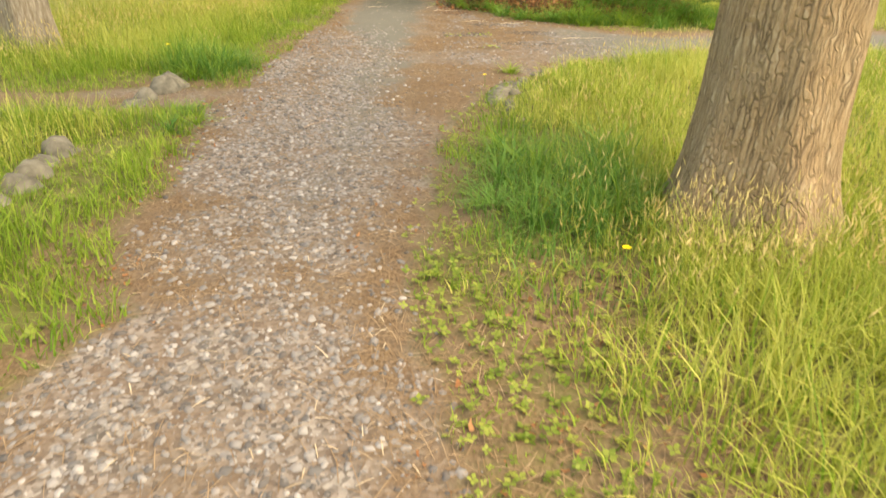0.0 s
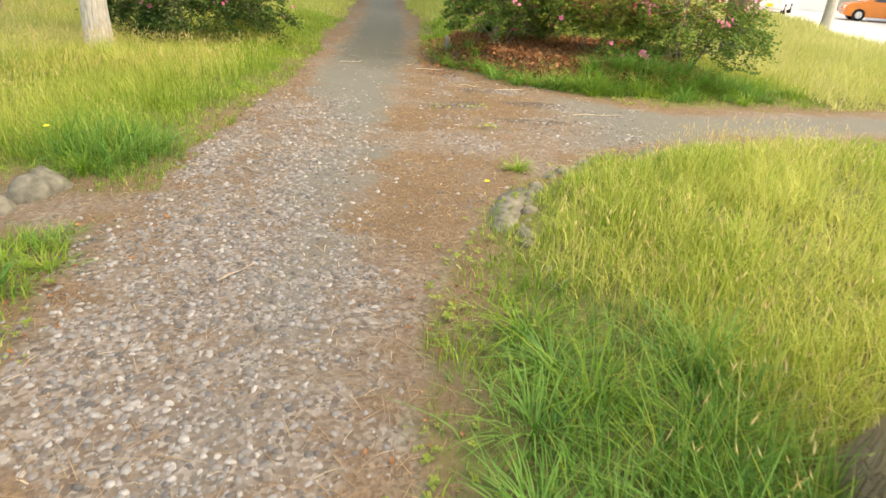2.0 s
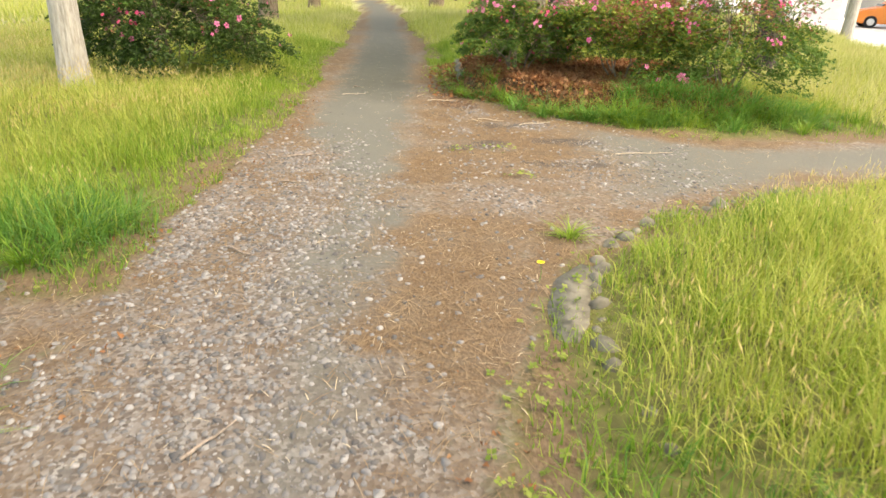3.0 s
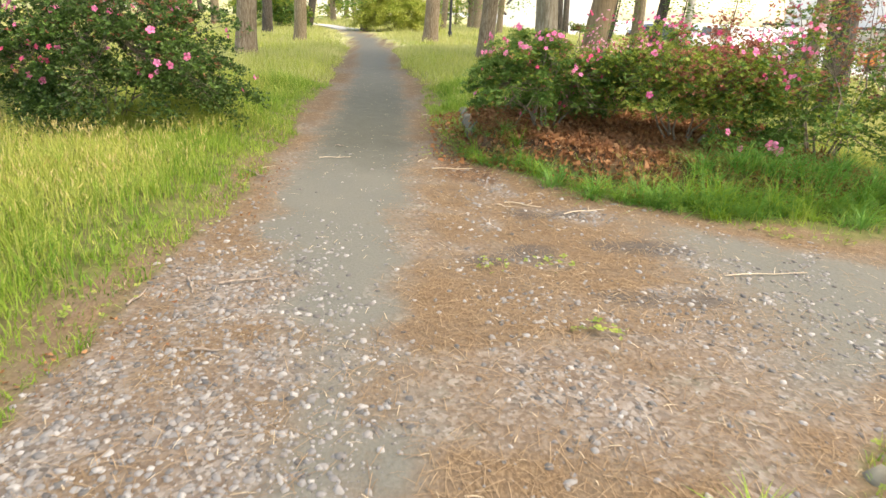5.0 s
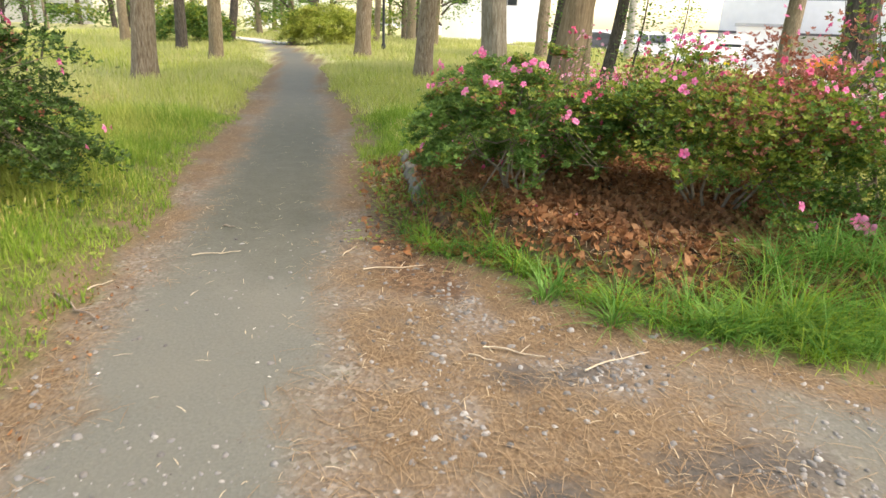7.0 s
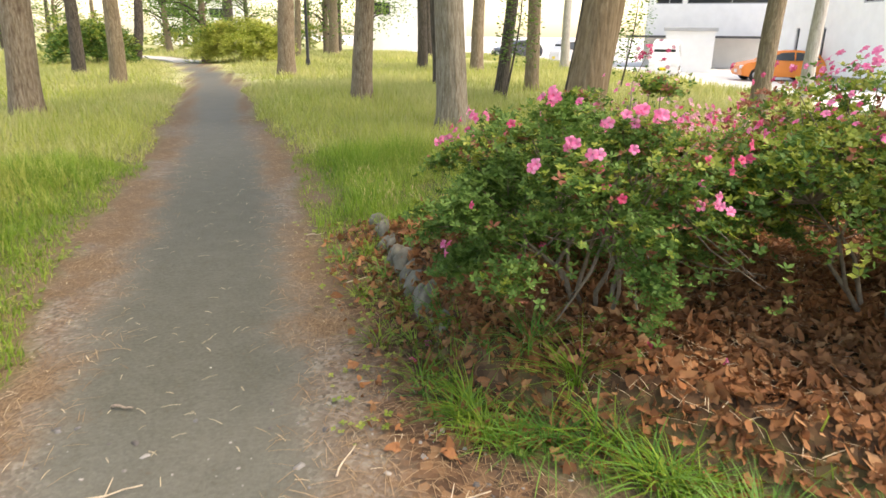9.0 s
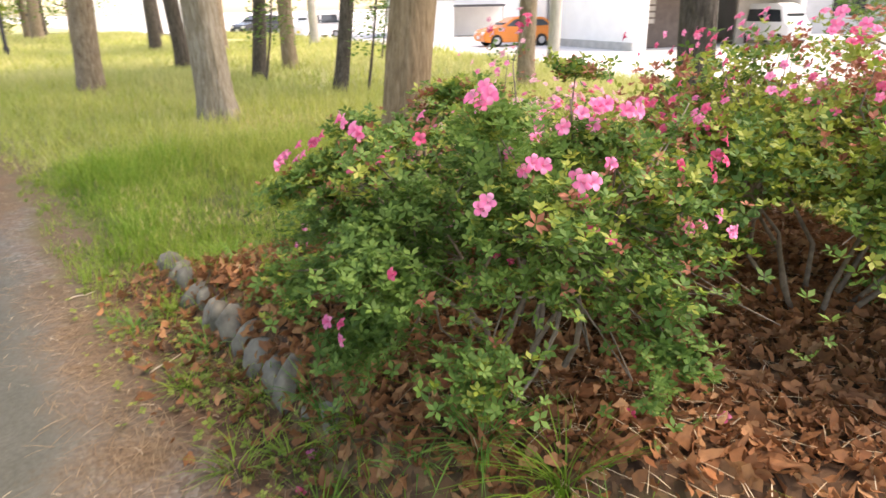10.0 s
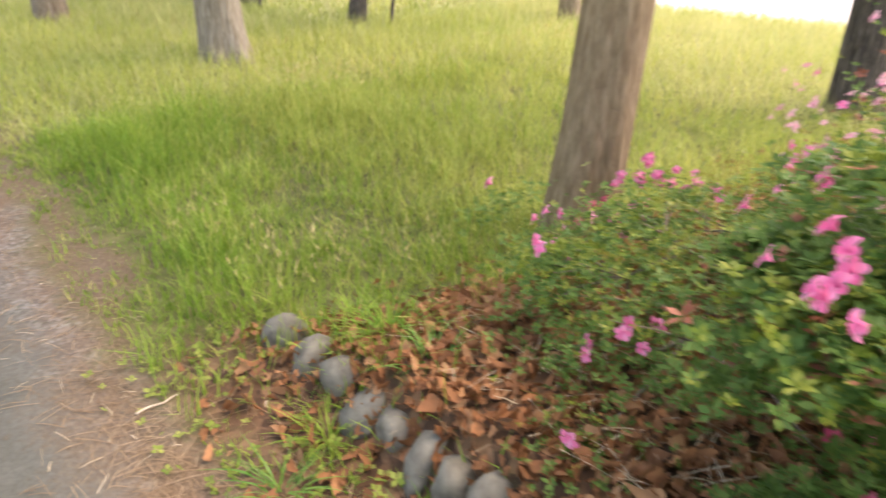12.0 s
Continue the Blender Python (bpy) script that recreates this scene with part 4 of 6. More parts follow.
# ---- stones along the paths ----
def stone_mesh(seed, sub=2):
    r = random.Random(seed)
    bm = bmesh.new()
    bmesh.ops.create_icosphere(bm, subdivisions=sub, radius=1)
    o = Vector((r.uniform(0, 50), r.uniform(0, 50), r.uniform(0, 50)))
    for v in bm.verts:
        v.co *= 1 + 0.4 * noise.noise(v.co * 0.9 + o) + 0.14 * noise.noise(v.co * 3 + o)
    me = bpy.data.meshes.new("stone")
    bm.to_mesh(me)
    bm.free()
    me.materials.append(M_STONE)
    for p in me.polygons:
        p.use_smooth = True
    return me


STONES = [stone_mesh(s) for s in (1, 2, 3, 4, 5)]


def edging(at, points, size, label, seed):
    """A row of rounded stones set in the soil."""
    r = random.Random(seed)
    t = thing("stone_edging", (*at, 0), 0, label=label, category="edging stones", group="stone edgings")
    for k, (x, y) in enumerate(points):
        a, b, c = size * r.uniform(0.36, 0.6), size * r.uniform(0.42, 0.62), size * r.uniform(0.55, 0.85)
        z = float(height(np.array([x]), np.array([y]))[0])
        m = Matrix.LocRotScale(Vector((x - at[0], y - at[1], z * 0.4 + c * r.uniform(-0.2, 0.2) - (0.06 if y < 13.6 else 0))), Euler((r.uniform(-0.45, 0.45), r.uniform(-0.45, 0.45), r.uniform(0, 6.3))), Vector((a, b, c)))
        under("stone", STONES[k % 5], t, m)
    return t


def along(pts, gap):
    out, carry = [], 0.0
    for (x0, y0), (x1, y1) in zip(pts, pts[1:]):
        d = math.hypot(x1 - x0, y1 - y0)
        s = carry
        while s < d:
            out.append((x0 + (x1 - x0) * s / d, y0 + (y1 - y0) * s / d))
            s += gap
        carry = s - d
    return out


edging((0.35, 14.0), [(0.34, 15.73), (0.35, 15.5), (0.36, 15.28), (0.345, 15.08), (0.36, 14.93), (0.34, 14.77), (0.345, 14.62), (0.35, 14.46), (0.35, 14.29), (0.335, 14.1), (0.33, 13.92), (0.34, 13.73), (0.36, 13.55), (0.38, 13.38), (0.43, 13.22), (0.48, 13.05), (0.54, 12.88), (0.62, 12.72), (0.69, 12.55), (0.77, 12.44)], 0.195, "row of rounded grey stones edging the planted bed", 1)
edging((0.8, 6.8), along([(0.55, 5.45), (0.57, 5.86), (0.62, 6.06), (0.69, 6.43), (0.8, 6.8)], 0.15) + along([(0.92, 7.05), (1.17, 7.3), (1.41, 7.54), (1.64, 7.68), (1.88, 7.83), (2.6, 8.2)], 0.17), 0.145, "curved row of half-buried grey stones beside the lawn", 2)
edging((-2.5, 4.8), along([(-2.44, 3.36), (-2.49, 3.85), (-2.55, 4.4)], 0.21) + [(-2.67, 5.6), (-2.64, 5.82), (-2.6, 6.06), (-2.56, 6.28)], 0.24, "broken row of grey stones in the grass", 3)
edging((-2.1, 6.2), [(-2.1, 6.22), (-2.16, 6.13), (-2.05, 6.16), (-1.92, 6.4), (-2.22, 6.24), (-2.0, 6.3), (-2.28, 6.1), (-2.12, 6.33)], 0.055, "loose handful of small grey stones by the path", 5)
edging((0.95, 2.3), [(0.94, 2.42), (0.97, 2.02), (0.6, 5.27), (0.61, 5.05), (0.65, 4.86), (0.7, 4.45)], 0.11, "few dark stones half hidden in grass", 4)


def slab():
    """The flat worn stone at the corner of the lawn."""
    t = thing("flat_kerb_stone", (0.445, 6.2, -0.01), -13, label="flat worn grey stone slab beside the edging", category="stone")
    bm = bmesh.new()
    ring = [(0.1, -0.42), (0.15, -0.2), (0.16, 0.2), (0.19, 0.5), (0.07, 0.54), (-0.06, 0.3), (-0.08, -0.05), (-0.03, -0.36)]
    face = bm.faces.new([bm.verts.new((x, y, -0.05)) for x, y in ring])
    top = bmesh.ops.extrude_face_region(bm, geom=[face])
    for v in top["geom"]:
        if isinstance(v, bmesh.types.BMVert):
            v.co += Vector((0.012, 0, 0.085))
    bmesh.ops.recalc_face_normals(bm, faces=bm.faces[:])
    bmesh.ops.bevel(bm, geom=[e for e in bm.edges], offset=0.02, segments=2, affect="EDGES")
    part("slab", bm, M_STONE, t, smooth=True)


slab()


# ---- grass ----
def blade(segments=3, lean=0.5):
    """One blade, 1 high and 1 wide at its foot, bending over along y."""
    vs, fs = [], []
    for k in range(segments + 1):
        u = k / segments
        w = 0.5 * (1 - u) ** 0.7
        y, z = lean * u * u, u * (1 - 0.25 * lean * u)
        if k < segments:
            vs += [(-w, y, z), (w, y, z)]
        else:
            vs.append((0, y, z))
    quads = [(2 * k, 2 * k + 1, 2 * k + 3, 2 * k + 2) for k in range(segments - 1)]
    n = 2 * segments
    return np.array(vs), quads, (n - 2, n - 1, n)


def grow(name, x, y, tall, wide, mat, r, segments=3, label=""):
    n = len(x)
    z = height(x, y) - 0.01
    half = np.arange(n) % 3
    vs, qs, ts, base = [], [], [], 0
    for kind in range(3):
        sel = half == kind
        tv, tq, tt = blade(segments, (0.25, 0.55, 0.95)[kind])
        m = turns(r.uniform(0, 6.283, sel.sum()), r.normal(0, 0.16, sel.sum()), r.normal(0, 0.16, sel.sum()), np.stack([wide[sel], tall[sel], tall[sel]], 1))
        v = np.einsum("nij,kj->nki", m, tv) + np.stack([x, y, z], 1)[sel][:, None, :]
        off = (np.arange(sel.sum()) * len(tv))[:, None, None] + base
        if tq:
            qs.append((np.array(tq)[None] + off).reshape(-1, 4))
        ts.append((np.array([tt])[None] + off).reshape(-1, 3))
        vs.append(v.reshape(-1, 3))
        base += v.shape[0] * v.shape[1]
    faces = ([np.concatenate(qs)] if qs else []) + [np.concatenate(ts)]
    ob = new(name, mesh_from(name, np.concatenate(vs), faces, mat))
    return tagged(ob, label, "grass", kind="stuff")


def spots(r, n, x0, x1, y0, y1):
    return r.uniform(x0, x1, n), r.uniform(y0, y1, n)


def clear_of_trunks(x, y):
    ok = np.ones(len(x), bool)
    for row in TREES:
        ok &= np.hypot(x - row[0], y - row[1]) > row[2] * 0.62
    return ok


def grass_height(x, y):
    out = -inside_path(x, y)
    h = 0.07 + 0.21 * step01(0.1, 0.9, out) * (0.85 + 0.45 * vnoise(x, y, 1.1, 21)) + 0.05 * vnoise(x, y, 4, 22)
    h += 0.16 * step01(0.75, 0.15, np.hypot((x - 0.75) / 0.7, (y - 3.6) / 1.0)) + 0.16 * step01(0.7, 0.1, np.hypot(x + 2.5, (y - 7.0) / 0.9))
    h *= 1 - 0.35 * step01(1.0, 0.5, x) * step01(-0.2, 0.1, x) * step01(3.1, 2.4, y)
    h *= 1 + 0.5 * step01(-1.6, -1.9, x) * step01(5.6, 4.9, y)
    h *= 1 + 0.35 * vnoise(x, y, 7, 27)
    h *= 1 - 0.55 * step01(1.7, 1.1, x) * step01(0.4, 0.7, x) * step01(13.6, 14.4, y) * step01(19, 17, y)
    h *= 1 + 0.5 * step01(-0.3, -0.1, x) * step01(0.5, 0.35, x) * step01(12.4, 12.9, y) * step01(16.6, 16, y)
    h *= 1 - 0.72 * step01(0.42, 0.2, np.abs(x + 2.36)) * step01(3.0, 3.2, y) * step01(4.8, 4.5, y)
    h *= 1 - 0.75 * step01(0.3, 0.15, np.abs(x + 2.55)) * step01(5.2, 5.4, y) * step01(6.5, 6.3, y)
    h *= 1 - 0.3 * step01(0.3, 0.15, np.abs(x - 0.2)) * step01(13.4, 13.8, y) * step01(16.2, 15.8, y)
    return np.clip(h, 0.03, 0.5)


def meadow():
    r = np.random.default_rng(40)
    # near belt
    x, y = spots(r, 390000, -5.2, 5.2, 0.2, 19.5)
    out = -inside_path(x, y)
    thin = np.where(out < 0.25, 0.6 + 0.3 * vnoise(x, y, 3, 25) + 0.35 * (x < -1.4), 1.0) * (1 - island(x, y)) * np.clip(0.75 + 0.5 * vnoise(x, y, 6, 28), 0.2, 1) * (1 - 0.35 * step01(1.2, 0.6, x) * step01(-0.1, 0.1, x) * step01(2.9, 2.4, y))
    d = np.abs(x + 0.6)
    keep = (out > 0.02) & (r.uniform(0, 1, len(x)) < thin * np.where(d > 3.4, 0.5, 1.0)) & clear_of_trunks(x, y)
    keep &= ~((x > 0.3) & (x < 4.2) & (y > 11.9) & (y < 14.4))
    rim = (x > -0.3) & (x < 4.4) & (y > 10.2) & (y < 16) & (out < 0.9) & ~((y > 12.4) & (x < 0.5))
    keep &= ~rim | (r.uniform(0, 1, len(x)) < 0.3)
    bare = (x > -0.5) & (x < 0.5) & (y > 12.4) & (y < 16.2)
    keep &= ~bare | (r.uniform(0, 1, len(x)) < 0.9 + 0.6 * vnoise(x, y, 4, 44))
    x, y, out = x[keep], y[keep], out[keep]
    tall = grass_height(x, y) * r.uniform(0.55, 1.25, len(x))
    wide = r.uniform(0.004, 0.0105, len(x))
    green = r.uniform(0, 1, len(x)) < np.clip(1.1 - out * 0.65 + 0.35 * vnoise(x, y, 0.9, 23) + 0.4 * ((x > 0) & (y > 13)) - 0.35 * ((x > 0.5) & (y < 8.5)), 0.12, 0.92)
    lush = np.maximum(step01(1.25, 0.6, np.hypot((x - 0.62) / 0.6, (y - 3.75) / 1.25)), step01(1.2, 0.5, np.hypot((x + 2.4) / 0.5, (y - 7.0) / 0.8)))
    lush = r.uniform(0, 1, len(x)) < lush * (0.75 + 0.3 * vnoise(x, y, 3.0, 29))
    grow("grass", x[lush], y[lush], tall[lush], wide[lush], M_TUFT, r, 2, "lush dark green grass beside the path")
    green, pale = green & ~lush, ~green & ~lush
    grow("grass", x[green], y[green], tall[green], wide[green], M_GRASS_LOW, r, 2, "green grass along the path edges")
    grow("grass", x[pale], y[pale], tall[pale], wide[pale], M_GRASS, r, 2, "tall yellow-green meadow grass under trees")
    # middle belt
    for n, box_, wd, hh in ((46000, (-12, 12, -9, 2), 0.02, 0.3), (30000, (-5.2, 5.2, -5, 0.2), 0.012, 0.2), (70000, (-10, -5.2, 2, 24), 0.011, 0.30), (70000, (5.2, 12, 2, 24), 0.011, 0.30), (60000, (-5.2, 5.2, 19.5, 32), 0.012, 0.30),
                            (60000, (-18, 14, 24, 48), 0.03, 0.34), (34000, (-34, -10, 4, 60), 0.05, 0.36), (26000, (-20, 12, 48, 75), 0.06, 0.38), (16000, (12, 19, 6, 30), 0.03, 0.3), (14000, (14, 19, 30, 68), 0.05, 0.34)):
        x, y = spots(r, n, *box_)
        keep = ((np.abs(x) > 5.2) | (y < 0.2) | (y > 19.4)) & (inside_path(x, y) < -0.05) & (street(x, y) < -0.1) & clear_of_trunks(x, y)
        x, y = x[keep], y[keep]
        tall = hh * r.uniform(0.5, 1.2, len(x)) * (1 + 0.25 * vnoise(x, y, 0.6, 24)) * step01(0.0, np.where(y > 32, 2.4, 0.9), -inside_path(x, y) + 0.25)
        # fewer green blades with distance, so that haze is put into the colour
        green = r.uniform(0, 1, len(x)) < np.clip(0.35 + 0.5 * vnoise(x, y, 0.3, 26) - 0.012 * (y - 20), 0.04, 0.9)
        wide = wd * r.uniform(0.6, 1.2, len(x))
        grow("grass", x[green], y[green], tall[green], wide[green] * 1.25, M_GRASS, r, 1, "yellow-green meadow grass under the trees")
        grow("grass", x[~green], y[~green], tall[~green], wide[~green] * 1.25, M_GRASS_FAR, r, 1, "dry meadow grass further off, paled as by haze")


meadow()


def seed_heads():
    """Thin stems with a narrow ripe ear, in drifts."""
    r = np.random.default_rng(41)
    ear_v = [(0, -0.5, 0.0), (0.5, 0, 0.3), (0, 0.5, 0.35), (-0.5, 0, 0.3), (0, 0.15, 1.0)]
    ear_f = [(0, 1, 4, 4), (1, 2, 4, 4), (2, 3, 4, 4), (3, 0, 4, 4)]
    x, y = spots(r, 110000, -9, 7, 0.5, 20)
    out = -inside_path(x, y)
    drift = vnoise(x, y, 0.7, 31) + 1.6 * step01(1.3, 0.5, np.hypot(x - 1.6, y - 2.8)) + 0.3 * (x > 0.7) * (y > 3.5) * (y < 9) + 1.3 * step01(1.6, 0.3, np.hypot((x + 4.0) / 2, y - 11.9)) + 0.5 * step01(-3.5, -5, x)
    xt, yt = spots(r, 1300, 0.95, 2.4, 2.3, 3.05)
    x, y = np.concatenate([x, xt]), np.concatenate([y, yt])
    out, drift = -inside_path(x, y), np.concatenate([drift, np.full(1300, 1.0)])
    keep = (out > 0.5) & (island(x, y) < 0.05) & (drift > 0.36) & clear_of_trunks(x, y) & (r.uniform(0, 1, len(x)) < 0.45)
    keep &= ~((x > 0.3) & (x < 5) & (y > 11.5) & (y < 15))
    x, y = x[keep], y[keep]
    n = len(x)
    tall = np.clip(grass_height(x, y) * 1.3, 0.25, 0.45) * r.uniform(0.8, 1.2, n)
    grow("grass", x, y, tall * 1.02, np.full(n, 0.003), M_GRASS, r, 2, "thin stems of meadow grass")
    p = np.stack([x + r.normal(0, 0.03, n), y + r.normal(0, 0.03, n), height(x, y) + tall * 0.85], 1)
    m = turns(r.uniform(0, 6.283, n), r.normal(0, 0.3, n), r.normal(0, 0.3, n), np.stack([r.uniform(0.004, 0.01, n), r.uniform(0.004, 0.01, n), r.uniform(0.03, 0.075, n)], 1))
    tv = np.array(ear_v)
    v = np.einsum("nij,kj->nki", m, tv) + p[:, None]
    f = (np.array(ear_f)[:, :3][None] + (np.arange(n) * 5)[:, None, None]).reshape(-1, 3)
    tagged(new("seed_heads", mesh_from("seed_heads", v.reshape(-1, 3), f, M_SEED)), "ripe straw-coloured grass ears above the meadow", "grass", kind="stuff")


seed_heads()


def tuft(x, y, spread, tall, blades, mat, seed, label):
    r = np.random.default_rng(seed)
    t = thing("grass_tuft", (x, y, float(height(np.array([x]), np.array([y]))[0])), 0, label=label, category="grass tuft", group="grass tufts")
    n = blades
    a, d = r.uniform(0, 6.283, n), np.abs(r.normal(0, 0.4, n)) * spread
    tv, tq, tt = blade(4, 1.1)
    m = turns(a - math.pi / 2 + r.normal(0, 0.4, n), r.normal(-0.15, 0.25, n), r.normal(0, 0.1, n), np.stack([r.uniform(0.006, 0.011, n), tall * r.uniform(0.6, 1.2, n), tall * r.uniform(0.6, 1.1, n)], 1))
    p = np.stack([d * np.cos(a), d * np.sin(a), np.full(n, -0.01)], 1)
    v = np.einsum("nij,kj->nki", m, tv) + p[:, None]
    off = (np.arange(n) * len(tv))[:, None, None]
    me = mesh_from("blades", v.reshape(-1, 3), [(np.array(tq)[None] + off).reshape(-1, 4), (np.array([tt])[None] + off).reshape(-1, 3)], mat)
    under("foliage", me, t, kind="stuff")


tuft_rng = np.random.default_rng(42)
for k_ in range(22):
    ex = 1.95 + 2.7 * k_ / 22 + tuft_rng.normal(0, 0.04)
    tuft(ex, float(np.interp(ex, [1.9, 2.6, 3.2, 4.7], [11.12, 10.98, 10.98, 11.2])) + tuft_rng.normal(0, 0.06), 0.22, 0.38 + tuft_rng.uniform(-0.07, 0.08), 90, M_TUFT if k_ % 3 else M_GRASS_LOW, 400 + k_, "tall arching grass tuft at the edge of the bed")

for k_ in range(20):
    ex = 2.15 + 2.3 * k_ / 20 + tuft_rng.normal(0, 0.05)
    tuft(ex, 11.3 + 0.08 * math.sin(ex * 3) + tuft_rng.normal(0, 0.07), 0.2, 0.36 + tuft_rng.uniform(-0.06, 0.08), 80, M_TUFT, 450 + k_, "tall arching grass tuft at the edge of the bed")
EDGE = [(0.25, 13.5), (0.3, 13.2), (0.36, 12.95), (0.45, 12.7), (0.5, 12.45), (0.62, 12.25), (0.74, 12.05), (0.85, 11.85), (1.0, 11.65), (1.12, 11.45), (1.24, 11.25), (1.4, 11.15), (1.58, 11.05), (1.75, 11.0), (1.95, 10.92), (2.1, 10.85), (2.3, 10.78), (2.5, 10.72), (2.7, 10.75), (2.95, 10.75), (3.2, 10.7), (3.5, 10.75), (3.9, 10.8), (4.3, 10.9), (4.8, 11.0)]
for k_, (ex, ey) in enumerate(EDGE):
    for _ in range(2):
        tuft(ex + tuft_rng.normal(0, 0.11), ey + 0.04 + tuft_rng.normal(0, 0.11), 0.13 + tuft_rng.uniform(0, 0.05), (0.17 + tuft_rng.uniform(-0.06, 0.14)) * (0.7 if 12.8 < ey else 1.0), 40 if 12.8 < ey else 70, (M_TUFT, M_GRASS_LOW, M_TUFT)[(k_ + _) % 3], 100 + k_ * 2 + _, "dark green grass tuft at the edge of the bed")
for k_, (ex, ey, sp, tl) in enumerate([(0.59, 15.33, 0.12, 0.22), (-2.1, 5.3, 0.2, 0.16), (-1.95, 5.05, 0.18, 0.15), (-2.05, 4.8, 0.2, 0.18), (-2.2, 5.1, 0.2, 0.17), (0.2, 12.66, 0.12, 0.16), (0.28, 12.5, 0.14, 0.18), (0.47, 4.3, 0.16, 0.25), (0.75, 3.6, 0.3, 0.34), (0.5, 3.3, 0.25, 0.3), (0.95, 3.9, 0.25, 0.34), (-2.35, 6.75, 0.28, 0.34), (-2.55, 7.1, 0.28, 0.32), (-2.2, 7.3, 0.2, 0.26), (0.68, 7.15, 0.1, 0.16), (2.0, 10.98, 0.25, 0.3), (2.25, 10.9, 0.28, 0.32), (2.5, 10.82, 0.25, 0.3), (1.4, 11.22, 0.2, 0.26), (1.7, 11.1, 0.18, 0.26), (0.85, 11.95, 0.16, 0.22), (0.35, 3.9, 0.2, 0.28), (0.6, 4.1, 0.25, 0.32), (0.85, 3.3, 0.25, 0.32), (1.15, 3.5, 0.25, 0.34), (1.1, 4.3, 0.25, 0.32), (0.4, 4.6, 0.2, 0.22), (0.3, 3.5, 0.18, 0.22), (-2.45, 6.55, 0.22, 0.3), (-2.75, 6.85, 0.25, 0.32), (-2.3, 7.0, 0.22, 0.32)]):
    tuft(ex, ey, sp, tl, 90, M_TUFT if k_ % 2 else M_GRASS_LOW, 200 + k_, "lush green grass tuft beside the path")


for k_, (ex, ey) in enumerate([(0.1, 12.9), (0.22, 13.9), (-0.02, 13.5), (0.2, 14.5), (0.0, 14.2), (0.18, 15.1), (-0.05, 15.0), (0.12, 13.05), (0.5, 13.35), (0.55, 15.0), (0.6, 15.6), (0.28, 12.62)]):
    tuft(ex, ey, 0.14, 0.13 + 0.02 * (k_ % 4), 34, M_GRASS_LOW if k_ % 3 else M_TUFT, 260 + k_, "sparse grass tuft on bare soil by stones")


# ---- gravel, needles, weeds and straw on the ways ----
def flake(seed):
    """A flat angular stone: an uneven ring drawn in towards a tilted top."""
    r = np.random.default_rng(seed)
    n = 6
    a = np.sort(np.linspace(0, 2 * np.pi, n, endpoint=False) + r.uniform(-0.35, 0.35, n))
    rad = r.uniform(0.7, 1.25, n)
    ring = np.stack([rad * np.cos(a), 0.8 * rad * np.sin(a)], 1)
    low = np.concatenate([ring, np.full((n, 1), -0.4)], 1)
    high = np.concatenate([ring * r.uniform(0.6, 0.92, (n, 1)), (1 + 0.4 * ring[:, :1] * r.uniform(-1, 1) + r.uniform(-0.15, 0.15, (n, 1)))], 1)
    mid = np.array([[0, 0, 1.02]])
    f = [(k, (k + 1) % n, n + (k + 1) % n) for k in range(n)] + [(k, n + (k + 1) % n, n + k) for k in range(n)] + [(n + k, n + (k + 1) % n, 2 * n) for k in range(n)]
    return np.concatenate([low, high, mid]), np.array(f)


def loose_gravel():
    r = np.random.default_rng(50)
    x, y = spots(r, 150000, -2.6, 2.6, 0.2, 13.0)
    inn, on, gr, fi, ne = zones(x, y)
    keep = (inn > -0.1) & (r.uniform(0, 1, len(x)) < gr * 0.7 + fi * 0.014 + ne * 0.07)
    x, y = x[keep], y[keep]
    n = len(x)
    size = 0.0045 + 0.019 * r.uniform(0, 1, n) ** 2.8
    m = turns(r.uniform(0, 6.283, n), r.normal(0, 0.16, n), r.normal(0, 0.16, n), np.stack([size * r.uniform(0.8, 1.5, n), size, size * r.uniform(0.18, 0.42, n)], 1))
    at = np.stack([x, y, height(x, y) + size * 0.08], 1)
    bits = [scatter(*flake(900 + k), at[k::6], m[k::6]) for k in range(6)]
    v, f = join(bits)
    tagged(new("gravel", mesh_from("gravel", v, f, M_GRAVEL)), "loose grey and white gravel on the path", "gravel", kind="stuff")


loose_gravel()


def strips(name, n, area, chooser, length, wide, mat, seed, label, lift=0.004):
    r = np.random.default_rng(seed)
    x, y = spots(r, n, *area)
    keep = r.uniform(0, 1, n) < chooser(x, y)
    x, y = x[keep], y[keep]
    n = len(x)
    tv = np.array([(-0.5, -0.5, 0), (0.5, -0.5, 0), (0.5, 0, 0.6), (-0.5, 0, 0.6), (0.3, 0.5, 0), (-0.3, 0.5, 0)])
    tf = np.array([(0, 1, 2, 3), (3, 2, 4, 5)])
    m = turns(r.uniform(0, 6.283, n), r.normal(0, 0.06, n), 0.0, np.stack([r.uniform(*wide, n), r.uniform(*length, n), np.full(n, 0.008)], 1))
    v, f = scatter(tv, tf, np.stack([x, y, height(x, y) + lift + r.uniform(0, 0.004, n)], 1), m)
    tagged(new(name, mesh_from(name, v, f, mat)), label, "litter", kind="stuff")


